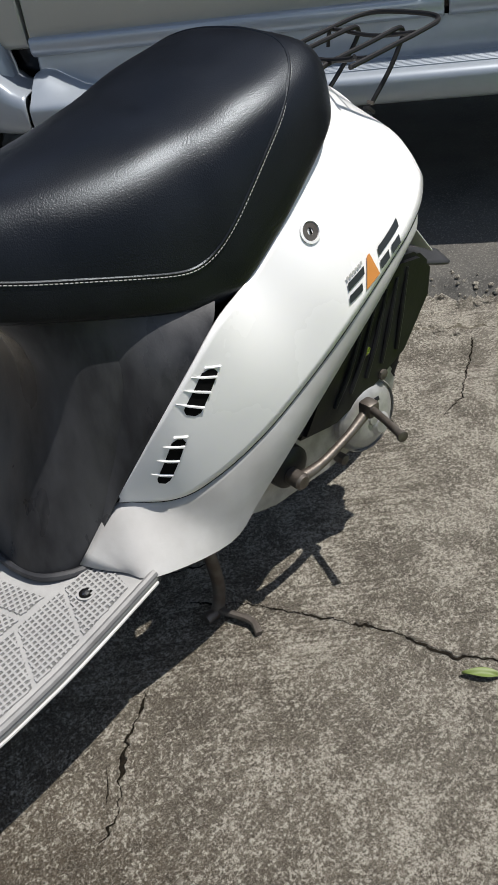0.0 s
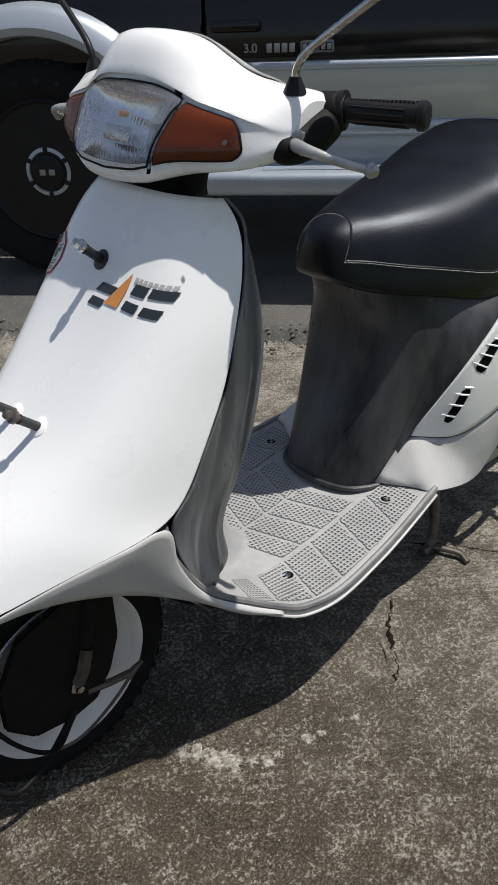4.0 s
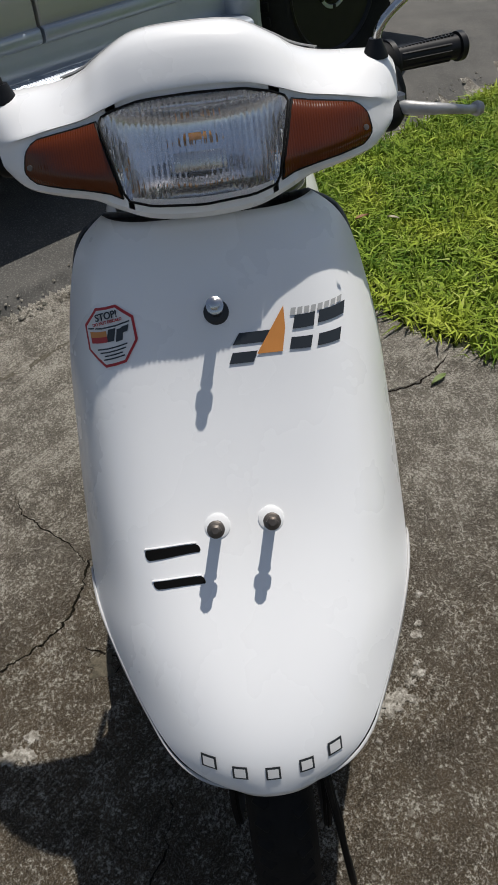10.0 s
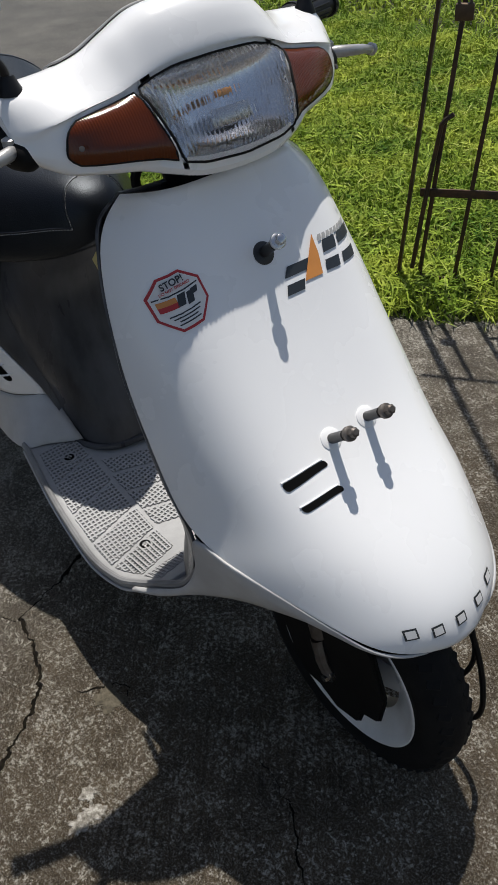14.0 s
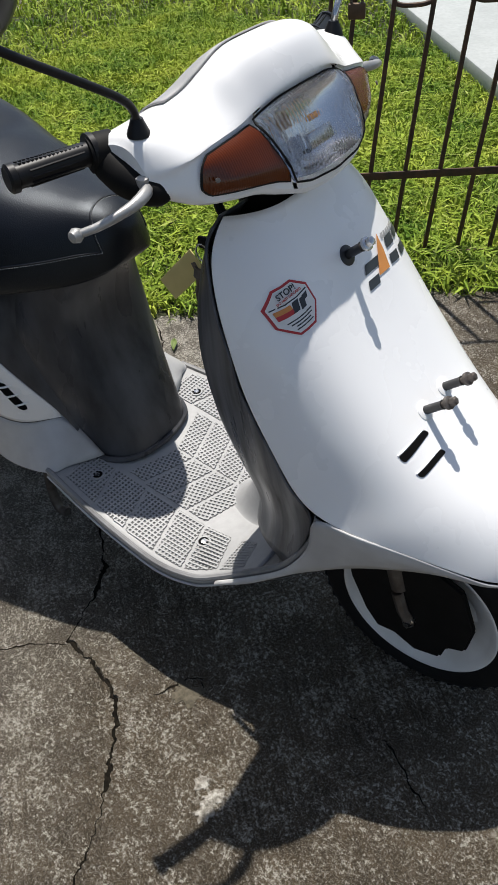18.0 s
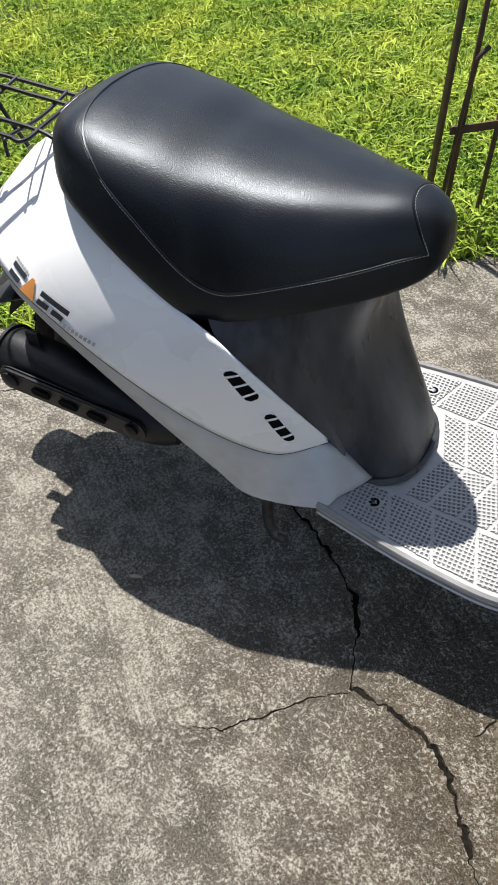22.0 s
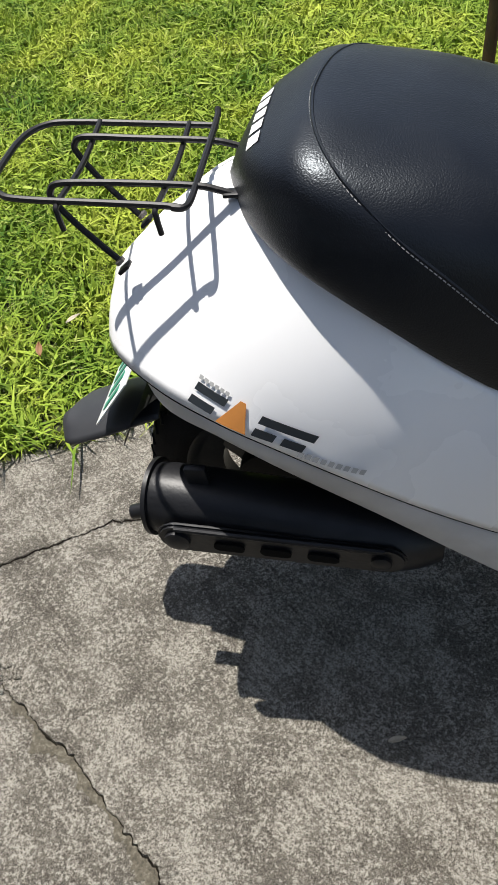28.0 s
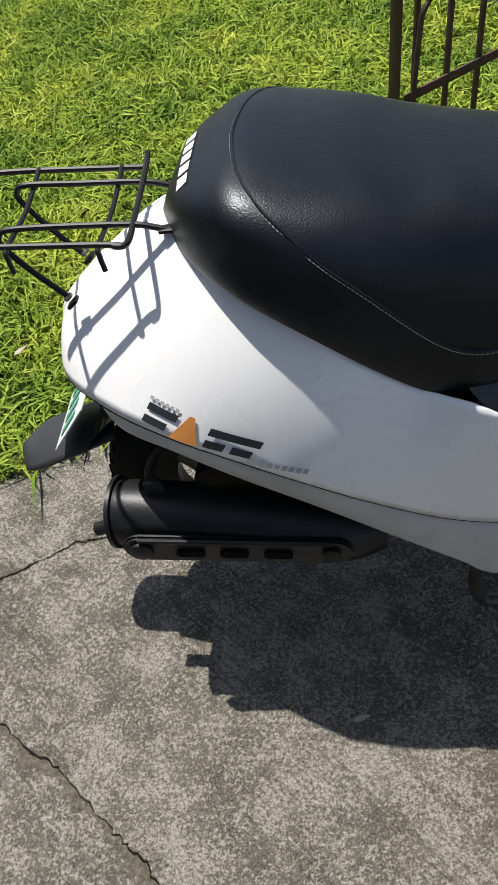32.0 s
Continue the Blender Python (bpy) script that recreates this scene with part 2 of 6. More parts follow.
def plate(outline, thick, m=None, bevel=0.0, bm=None):
    """A flat plate from an outline in x and y, thick in z, laid by the matrix m."""
    own = bmesh.new()
    f = own.faces.new([own.verts.new((x, y, 0)) for x, y in outline])
    r = bmesh.ops.extrude_face_region(own, geom=[f])
    bmesh.ops.translate(own, vec=(0, 0, thick), verts=[v for v in r["geom"] if isinstance(v, bmesh.types.BMVert)])
    if bevel:
        bmesh.ops.bevel(own, geom=list(own.edges), offset=bevel, segments=2, affect="EDGES")
    if m:
        bmesh.ops.transform(own, matrix=m, verts=own.verts)
    return join(own, bm)


def shell(ob, t, offset=-1):
    """Gives a sheet its wall thickness."""
    md = ob.modifiers.new("wall", "SOLIDIFY")
    md.thickness, md.offset = t, offset
    return ob


def group(name, label, category, m=None, group_name=""):
    e = new(name)
    e.empty_display_size = 0.1
    e.matrix_world = m or Matrix()
    return tagged(e, label, category, group_name)


# ---- ground: concrete drive, asphalt road with a broken edge, lawn ----
ROAD_N = Vector((-0.79, -0.61, 0))      # from the drive towards the parked van
ROAD_U = Vector((-0.61, 0.79, 0))       # along the van
ROAD_EDGE = 1.27


def smooth01(x):
    x = np.clip(x, 0, 1)
    return x * x * (3 - 2 * x)


def wobble(x, y, s, seed=0.0):
    """A cheap smooth noise from a few sines, about -1 to 1."""
    return (np.sin(x * s + 1.3 * seed) * np.cos(y * s * 1.13 + seed) + 0.5 * np.sin(2.3 * x * s - 1.7 * y * s + seed * 2.1)
            + 0.25 * np.cos(4.9 * x * s + 3.7 * y * s + seed)) / 1.75


LAWN = [(-9, -5.0), (-3.4, -1.15), (-1.9, 0.02), (-1.55, 0.17), (-1.33, 0.18), (-1.12, 0.26), (-0.74, 0.49), (-0.56, 0.62), (-0.35, 0.88),
        (-0.17, 0.97), (-0.05, 1.08), (0.10, 1.16), (0.6, 1.5), (2.0, 2.5), (9, 7.5)]


def lawn_y(x):
    return np.interp(x, [p[0] for p in LAWN], [p[1] for p in LAWN])


CRACKS = [
    # (points, half width, depth)
    ([(-0.40, 0.02), (-0.265, -0.061), (-0.188, -0.120), (-0.128, -0.172), (-0.101, -0.225), (-0.083, -0.282), (-0.068, -0.335), (0.003, -0.342),
      (0.06, -0.36), (0.105, -0.385), (0.145, -0.438), (0.185, -0.493), (0.216, -0.55), (0.26, -0.66)], 0.0075, 0.013),
    ([(-0.068, -0.335), (-0.155, -0.415), (-0.228, -0.49), (-0.30, -0.52)], 0.0028, 0.005),
    ([(-1.42, -0.02), (-1.309, -0.122), (-1.191, -0.263), (-1.10, -0.326), (-1.00, -0.387), (-0.912, -0.46), (-0.844, -0.51), (-0.80, -0.56), (-0.70, -0.72)], 0.0065, 0.012),
    ([(-1.30, -0.09), (-1.245, -0.055), (-1.166, -0.01), (-1.066, 0.044), (-0.95, 0.06)], 0.004, 0.006),
    ([(-0.153, 0.15), (-0.093, 0.183), (-0.034, 0.233), (-0.015, 0.265), (0.024, 0.296)], 0.0065, 0.010),
    ([(-0.03, 0.205), (-0.008, 0.262)], 0.003, 0.005),
    ([(-0.30, 0.05), (-0.366, 0.123), (-0.428, 0.23), (-0.483, 0.344), (-0.501, 0.436), (-0.541, 0.487), (-0.60, 0.54)], 0.0035, 0.006),
    ([(0.64, -0.241), (0.601, -0.226), (0.526, -0.177), (0.44, -0.16)], 0.003, 0.005),
    ([(0.150, -0.322), (0.156, -0.305), (0.170, -0.272), (0.190, -0.258), (0.208, -0.276)], 0.007, 0.006),
]


def ground_z(x, y):
    """Height of the ground without its cracks."""
    d = ROAD_N.x * x + ROAD_N.y * y
    rag = 0.022 * wobble(x, y, 9.0, 1) + 0.012 * wobble(x, y, 31.0, 2)
    z = 0.042 * smooth01((d + rag - ROAD_EDGE) / 0.05)
    z = z + 0.085 * smooth01((d - ROAD_EDGE - 0.02) / 0.42)
    z = z + 0.0016 * wobble(x, y, 5.0, 3) + 0.0008 * wobble(x, y, 23.0, 4)
    return z


def axis_steps(lo, hi, fine_lo, fine_hi, fine, grow=1.22):
    xs = list(np.arange(fine_lo, fine_hi, fine))
    s, x = fine, fine_hi
    while x < hi:
        xs.append(x)
        s *= grow
        x += s
    xs.append(hi)
    s, x = fine, fine_lo
    low = []
    while x > lo:
        s *= grow
        x -= s
        low.append(max(x, lo))
    return np.array(low[::-1] + xs)


def grid_object(name, xs, ys, zfun, mats, pick, keep=None):
    X, Y = np.meshgrid(xs, ys, indexing="ij")
    Z = zfun(X, Y)
    nx, ny = X.shape
    idx = np.arange(nx * ny).reshape(nx, ny)
    quads = np.stack([idx[:-1, :-1], idx[1:, :-1], idx[1:, 1:], idx[:-1, 1:]], -1).reshape(-1, 4)
    cx = (X[:-1, :-1] + X[1:, 1:]).ravel() / 2
    cy = (Y[:-1, :-1] + Y[1:, 1:]).ravel() / 2
    me = bpy.data.meshes.new(name)
    me.vertices.add(nx * ny)
    me.vertices.foreach_set("co", np.stack([X, Y, Z], -1).astype(np.float32).ravel())
    me.loops.add(quads.size)
    me.loops.foreach_set("vertex_index", quads.ravel().astype(np.int32))
    me.polygons.add(len(quads))
    me.polygons.foreach_set("loop_start", np.arange(0, quads.size, 4, dtype=np.int32))
    for m in mats:
        me.materials.append(m)
    me.polygons.foreach_set("material_index", pick(cx, cy).astype(np.int32))
    me.polygons.foreach_set("use_smooth", np.ones(len(quads), bool))
    me.update()
    me.validate()
    return new(name, me)


def ground_material(name, build):
    m = bpy.data.materials.new(name)
    m.use_nodes = True
    nt = m.node_tree
    co = nt.nodes.new("ShaderNodeTexCoord")

    def node(kind, **inputs):
        n = nt.nodes.new(kind)
        for k, v in inputs.items():
            if hasattr(v, "is_linked"):
                nt.links.new(v, n.inputs[k])
            else:
                n.inputs[k].default_value = v
        return n

    def noise_tex(scale, detail=5.0, rough=0.6, stretch=None, turn=0.0):
        vec = co.outputs["Object"]
        if stretch:
            mp = nt.nodes.new("ShaderNodeMapping")
            mp.vector_type = "TEXTURE"
            mp.inputs["Scale"].default_value = stretch
            mp.inputs["Rotation"].default_value = (0, 0, turn)
            nt.links.new(vec, mp.inputs["Vector"])
            vec = mp.outputs["Vector"]
        n = nt.nodes.new("ShaderNodeTexNoise")
        nt.links.new(vec, n.inputs["Vector"])
        n.inputs["Scale"].default_value, n.inputs["Detail"].default_value, n.inputs["Roughness"].default_value = scale, detail, rough
        return n.outputs["Fac"]

    def ramp(fac, stops):
        r = nt.nodes.new("ShaderNodeValToRGB")
        e = r.color_ramp.elements
        while len(e) < len(stops):
            e.new(0.5)
        for el, (p, c) in zip(e, stops):
            el.position, el.color = p, (*c, 1) if len(c) == 3 else c
        nt.links.new(fac, r.inputs["Fac"])
        return r.outputs["Color"]

    def mixc(a, b, fac, mode="MIX"):
        mx = nt.nodes.new("ShaderNodeMix")
        mx.data_type, mx.blend_type = "RGBA", mode
        for sock, v in ((0, fac), (6, a), (7, b)):
            if hasattr(v, "is_linked"):
                nt.links.new(v, mx.inputs[sock])
            else:
                mx.inputs[sock].default_value = v if sock == 0 else (*v, 1)
        return mx.outputs[2]

    def bump(heights):
        last = None
        for h, strength, dist in heights:
            bp = nt.nodes.new("ShaderNodeBump")
            bp.inputs["Strength"].default_value, bp.inputs["Distance"].default_value = strength, dist
            nt.links.new(h, bp.inputs["Height"])
            if last:
                nt.links.new(last, bp.inputs["Normal"])
            last = bp.outputs["Normal"]
        nt.links.new(last, nt.nodes["Principled BSDF"].inputs["Normal"])

    bs = nt.nodes["Principled BSDF"]
    build(nt, co, noise_tex, ramp, mixc, bump, bs)
    return m


BRUSH_TURN = 0.87


def concrete_nodes(nt, co, noise_tex, ramp, mixc, bump, bs):
    def maths(op, a, b):
        n = nt.nodes.new("ShaderNodeMath")
        n.operation = op
        for sock, v in ((0, a), (1, b)):
            if hasattr(v, "is_linked"):
                nt.links.new(v, n.inputs[sock])
            else:
                n.inputs[sock].default_value = v
        return n.outputs[0]

    def span(v, lo, hi, to_lo=0.0, to_hi=1.0):
        n = nt.nodes.new("ShaderNodeMapRange")
        for k, x in (("From Min", lo), ("From Max", hi), ("To Min", to_lo), ("To Max", to_hi)):
            n.inputs[k].default_value = x
        nt.links.new(v, n.inputs["Value"])
        return n.outputs["Result"]

    big = noise_tex(1.3, 4, 0.6)
    mid = noise_tex(6.5, 6, 0.7)
    blotch = noise_tex(23.0, 5, 0.7)
    fleck = noise_tex(140.0, 6, 0.75)
    grain = noise_tex(300.0, 4, 0.72)
    grit = noise_tex(620.0, 3, 0.7)
    sep = nt.nodes.new("ShaderNodeSeparateXYZ")
    nt.links.new(co.outputs["Object"], sep.inputs[0])
    # the front of the drive is more weathered, its grit laid bare and stained
    worn = span(maths("ADD", sep.outputs["X"], maths("MULTIPLY", big, 1.1)), 0.0, 0.85)
    # stained mortar with pale flecks of sand and stone standing out of it
    low = ramp(mid, [(0.30, (0.095, 0.083, 0.065)), (0.5, (0.186, 0.168, 0.137)), (0.70, (0.292, 0.268, 0.226))])
    low = mixc(low, mixc(low, (0.46, 0.37, 0.255), 1.0, "MULTIPLY"), worn)
    thr = maths("ADD", fleck, maths("MULTIPLY", maths("SUBTRACT", blotch, 0.5), 0.42))
    thr = maths("ADD", thr, maths("MULTIPLY", maths("SUBTRACT", mid, 0.5), 0.38))
    pale = span(maths("SUBTRACT", thr, maths("MULTIPLY", worn, 0.06)), 0.472, 0.562)
    palecol = ramp(grain, [(0.35, (0.255, 0.232, 0.187)), (0.50, (0.50, 0.466, 0.395)), (0.64, (0.80, 0.76, 0.67))])
    base = mixc(low, palecol, maths("MULTIPLY", pale, 0.93))
    # fine sand all over
    sand = span(grain, 0.52, 0.63)
    base = mixc(base, (0.36, 0.34, 0.295), maths("MULTIPLY", sand, 0.55))
    soot = span(grain, 0.47, 0.38)
    base = mixc(base, (0.028, 0.024, 0.018), maths("MULTIPLY", soot, 0.64))
    pit = span(grit, 0.44, 0.36)
    base = mixc(base, (0.02, 0.018, 0.014), maths("MULTIPLY", pit, 0.62))
    base = mixc(base, (0.55, 0.52, 0.45), maths("MULTIPLY", span(grit, 0.57, 0.64), 0.45))
    # single pale stones
    v = nt.nodes.new("ShaderNodeTexVoronoi")
    v.inputs["Scale"].default_value = 62.0
    nt.links.new(co.outputs["Object"], v.inputs["Vector"])
    vs = nt.nodes.new("ShaderNodeSeparateColor")
    nt.links.new(v.outputs["Color"], vs.inputs[0])
    pick = maths("MULTIPLY", span(vs.outputs[0], 0.94, 0.97), span(maths("ADD", v.outputs["Distance"], maths("MULTIPLY", fleck, 0.5)), 0.58, 0.48))
    base = mixc(base, (0.46, 0.43, 0.37), maths("MULTIPLY", pick, 0.4))
    brush = noise_tex(150.0, 3, 0.55, (1.0, 16.0, 1.0), BRUSH_TURN)
    streak = maths("MULTIPLY", span(brush, 0.53, 0.40), span(noise_tex(3.1, 3, 0.6), 0.42, 0.60, 0.04, 0.60))
    base = mixc(base, mixc(base, (0.42, 0.40, 0.37), 1.0, "MULTIPLY"), streak)
    nt.links.new(base, bs.inputs["Base Color"])
    bs.inputs["Roughness"].default_value = 0.9
    bs.inputs["Specular IOR Level"].default_value = 0.3
    bump([(mid, 0.4, 0.008), (fleck, 1.0, 0.008), (grain, 1.0, 0.0045), (brush, 0.5, 0.003)])


def asphalt_nodes(nt, co, noise_tex, ramp, mixc, bump, bs):
    mid = noise_tex(5.0, 5)
    fine = noise_tex(180.0, 4, 0.7)
    base = ramp(mid, [(0.3, (0.055, 0.054, 0.05)), (0.7, (0.105, 0.10, 0.09))])
    base = mixc(base, (0.22, 0.21, 0.19), mixc((0, 0, 0), (0.6, 0.6, 0.6), ramp(fine, [(0.52, (0, 0, 0)), (0.64, (1, 1, 1))])))
    nt.links.new(base, bs.inputs["Base Color"])
    bs.inputs["Roughness"].default_value = 0.92
    bump([(fine, 0.7, 0.004)])


def soil_nodes(nt, co, noise_tex, ramp, mixc, bump, bs):
    mid = noise_tex(14.0, 6, 0.7)
    base = ramp(mid, [(0.3, (0.022, 0.022, 0.010)), (0.6, (0.042, 0.05, 0.016)), (0.75, (0.06, 0.075, 0.02))])
    nt.links.new(base, bs.inputs["Base Color"])
    bs.inputs["Roughness"].default_value = 0.95
    bump([(noise_tex(60.0, 5, 0.7), 0.9, 0.01)])


def crackshade_nodes(nt, co, noise_tex, ramp, mixc, bump, bs):
    base = ramp(noise_tex(90.0, 4), [(0.35, (0.004, 0.0035, 0.003)), (0.65, (0.018, 0.015, 0.011))])
    nt.links.new(base, bs.inputs["Base Color"])
    bs.inputs["Roughness"].default_value = 0.95
    bs.inputs["Specular IOR Level"].default_value = 0.05
    bump([(noise_tex(200.0, 4), 0.6, 0.003)])


CONCRETE = ground_material("weathered_concrete", concrete_nodes)
ASPHALT = ground_material("old_asphalt", asphalt_nodes)
SOIL = ground_material("lawn_soil", soil_nodes)
CRACKSHADE = ground_material("crack_dirt_and_shade", crackshade_nodes)


def silt_nodes(nt, co, noise_tex, ramp, mixc, bump, bs):
    base = ramp(noise_tex(110.0, 6, 0.75), [(0.35, (0.045, 0.038, 0.027)), (0.55, (0.11, 0.098, 0.072)), (0.7, (0.24, 0.22, 0.18))])
    nt.links.new(base, bs.inputs["Base Color"])
    bs.inputs["Roughness"].default_value = 0.95
    bump([(noise_tex(200.0, 5, 0.7), 0.8, 0.004)])


SILT = ground_material("washed_in_dirt", silt_nodes)


def ground_pick(x, y):
    d = ROAD_N.x * x + ROAD_N.y * y
    rag = 0.022 * wobble(x, y, 9.0, 1) + 0.012 * wobble(x, y, 31.0, 2)
    out = np.zeros(len(x))
    out[d + rag > ROAD_EDGE + 0.01] = 1
    lawn = (y > lawn_y(x) + 0.03 * wobble(x, y, 14, 11)) & (d < ROAD_EDGE - 0.05)
    out[lawn] = 2
    return out


gx = axis_steps(-60, 60, -1.9, 1.15, 0.012)
gy = axis_steps(-60, 60, -1.6, 1.25, 0.012)
ground = grid_object("ground", gx, gy, ground_z, [CONCRETE, ASPHALT, SOIL], ground_pick)
tagged(ground, "weathered cracked concrete drive beside an asphalt road and a lawn", "ground", kind="structure")


def crack_mesh(pts, half, depth, seed, silted=0):
    """A ragged crack, its dirt and inner shade painted on a flat ribbon, with one lip broken slightly proud."""
    rng = np.random.default_rng(seed)
    p = np.array(pts, float)
    seg = np.r_[0, np.cumsum(np.linalg.norm(np.diff(p, axis=0), axis=1))]
    n = max(int(seg[-1] / .0034), 12)
    u = np.linspace(0, seg[-1], n)
    q = np.stack([np.interp(u, seg, p[:, j]) for j in (0, 1)], 1)
    jit = rng.normal(0, 1, (n, 2))
    for _ in range(1):
        jit[1:-1] = (jit[:-2] + jit[1:-1] + jit[2:]) / 3
    slow = rng.normal(0, 1, (n, 2))
    for _ in range(40):
        slow[1:-1] = (slow[:-2] + slow[1:-1] + slow[2:]) / 3
    q = q + jit * .0030 + slow / (np.abs(slow).max() + 1e-9) * .009
    tan = np.gradient(q, axis=0)
    for _ in range(10):
        tan[1:-1] = (tan[:-2] + tan[1:-1] + tan[2:]) / 3
    tan /= np.linalg.norm(tan, axis=1)[:, None] + 1e-9
    nrm = np.stack([-tan[:, 1], tan[:, 0]], 1)
    along = rng.normal(0, 1, n)
    for _ in range(14):
        along[1:-1] = (along[:-2] + along[1:-1] + along[2:]) / 3
    along = np.clip(.75 + along / (along.std() + 1e-9) * .55, .12, 2.0)
    ends = np.minimum(1, np.minimum(np.arange(n), np.arange(n)[::-1]) / 10)
    wid, wid2 = (half * along * (.25 + .9 * np.minimum(np.abs(rng.normal(0, .8, n)), 1.4)) * ends for _ in range(2))
    for _ in range(1):
        wid[1:-1] = (wid[:-2] + wid[1:-1] + wid[2:]) / 3
        wid2[1:-1] = (wid2[:-2] + wid2[1:-1] + wid2[2:]) / 3
    rows = []
    for off in (wid + .0003, -wid2 - .0003):
        r = q + nrm * off[:, None]
        rows.append(np.column_stack([r, ground_z(r[:, 0], r[:, 1]) + .0012]))
    # flat ribbon, dirt coloured near black in place of the crack's own shadow
    part("crack", sheet(np.array(rows)), CRACKSHADE, ground, smooth=False)
    if silted:
        # washed-in dirt beside the open line
        rows = []
        for off in (.0004 - wid2, -wid2 - silted * along * ends * (.6 + .4 * rng.uniform(0, 1, n))):
            r = q + nrm * off[:, None]
            rows.append(np.column_stack([r, ground_z(r[:, 0], r[:, 1]) + .0008]))
        part("crack_dirt_and_shade", sheet(np.array(rows)), SILT, ground, smooth=False)
    # the broken lip that stands a little higher along one side
    lift = depth * .38 * np.clip(along, .3, 1.3) * ends
    rows = []
    for extra, k in ((.0006, .1), (.0016, 1.0), (.007, .85), (.016, .35), (.032, -.12)):
        r = q + nrm * (wid + extra * (1 + .5 * rng.normal(0, .35, n)))[:, None]
        rows.append(np.column_stack([r, ground_z(r[:, 0], r[:, 1]) + lift * k + (.0004 if k > 0 else -.0012)]))
    part("crack_lip", sheet(np.array(rows)), CONCRETE, ground)


for k, (pts, half, depth) in enumerate(CRACKS):
    crack_mesh(pts, half * (.44 if k == 0 else .13 if k == 2 else .34 if k == 3 else .50), depth, 40 + k, .020 if k == 2 else 0)


def mortar_nodes(nt, co, noise_tex, ramp, mixc, bump, bs):
    base = ramp(noise_tex(120.0, 6, 0.75), [(0.38, (0.09, 0.08, 0.062)), (0.5, (0.24, 0.22, 0.185)), (0.62, (0.44, 0.42, 0.37))])
    nt.links.new(base, bs.inputs["Base Color"])
    bs.inputs["Roughness"].default_value = 0.9
    bump([(noise_tex(160.0, 5, 0.7), 0.8, 0.004)])


def mud_nodes(nt, co, noise_tex, ramp, mixc, bump, bs):
    base = ramp(noise_tex(90.0, 6, 0.75), [(0.35, (0.05, 0.042, 0.028)), (0.65, (0.13, 0.112, 0.078))])
    nt.links.new(base, bs.inputs["Base Color"])
    bs.inputs["Roughness"].default_value = 0.95
    bump([(noise_tex(200.0, 5, 0.7), 0.6, 0.003)])


# pale mortar spilt on the drive: x, y, size
MORTAR_SPOTS = [(.354, .165, .016), (.343, .192, .022), (.327, .214, .016), (.305, .232, .010), (.288, .248, .011), (.268, .250, .006), (.212, .264, .009),
                (.190, .272, .006), (.124, .288, .008), (.312, -.400, .012), (.338, -.412, .017), (.344, -.436, .013), (.372, .148, .008), (.40, .160, .005)]

MORTAR = ground_material("pale_mortar_spill", mortar_nodes)
MUD = ground_material("dried_mud", mud_nodes)


def splash(name, x, y, r, mat, seed, flat=1.0):
    """A thin ragged crust on the concrete."""
    rng = np.random.default_rng(seed)
    n = 40
    rad = rng.normal(0, 1, n)
    for _ in range(2):
        rad = (np.roll(rad, 1) + rad + np.roll(rad, -1)) / 3
    rad = r * np.clip(1 + .38 * rad / rad.std() * .6 + .12 * rng.normal(0, 1, n), .35, 1.8)
    a = np.linspace(0, 2 * np.pi, n, endpoint=False)
    rows = []
    for k, h in ((1.0, .0006), (.93, .0018), (.6, .0024), (.02, .0026)):
        px, py = x + rad * k * np.cos(a), y + rad * k * flat * np.sin(a)
        rows.append(np.column_stack([px, py, ground_z(px, py) + h]))
    part(name, sheet(np.array(rows), close_v=True), mat, ground)


for k, (x, y, r) in enumerate(MORTAR_SPOTS):
    splash("mortar_spill", x, y, r, MORTAR, 300 + k)
splash("mud_patch", .184, -.292, .024, MUD, 350)


# ---- lawn grass ----
def grass_nodes(nt, co, noise_tex, ramp, mixc, bump, bs):
    geo = nt.nodes.new("ShaderNodeNewGeometry")
    a = ramp(geo.outputs["Random Per Island"], [(0.0, (0.030, 0.080, 0.010)), (0.45, (0.185, 0.272, 0.026)), (0.86, (0.40, 0.52, 0.075)), (1.0, (0.50, 0.52, 0.18))])
    b = ramp(noise_tex(3.4, 5, 0.65), [(0.36, (0.032, 0.115, 0.010)), (0.5, (0.19, 0.272, 0.026)), (0.62, (0.42, 0.46, 0.055))])
    nt.links.new(mixc(a, b, 0.5), bs.inputs["Base Color"])
    bs.inputs["Roughness"].default_value = 0.7
    bs.inputs["Specular IOR Level"].default_value = 0.12
    tr = nt.nodes.new("ShaderNodeBsdfTranslucent")
    nt.links.new(mixc(a, b, 0.5), tr.inputs["Color"])
    mx = nt.nodes.new("ShaderNodeMixShader")
    mx.inputs[0].default_value = 0.12
    nt.links.new(bs.outputs[0], mx.inputs[1])
    nt.links.new(tr.outputs[0], mx.inputs[2])
    nt.links.new(mx.outputs[0], nt.nodes["Material Output"].inputs["Surface"])


GRASS = ground_material("grass_blade", grass_nodes)


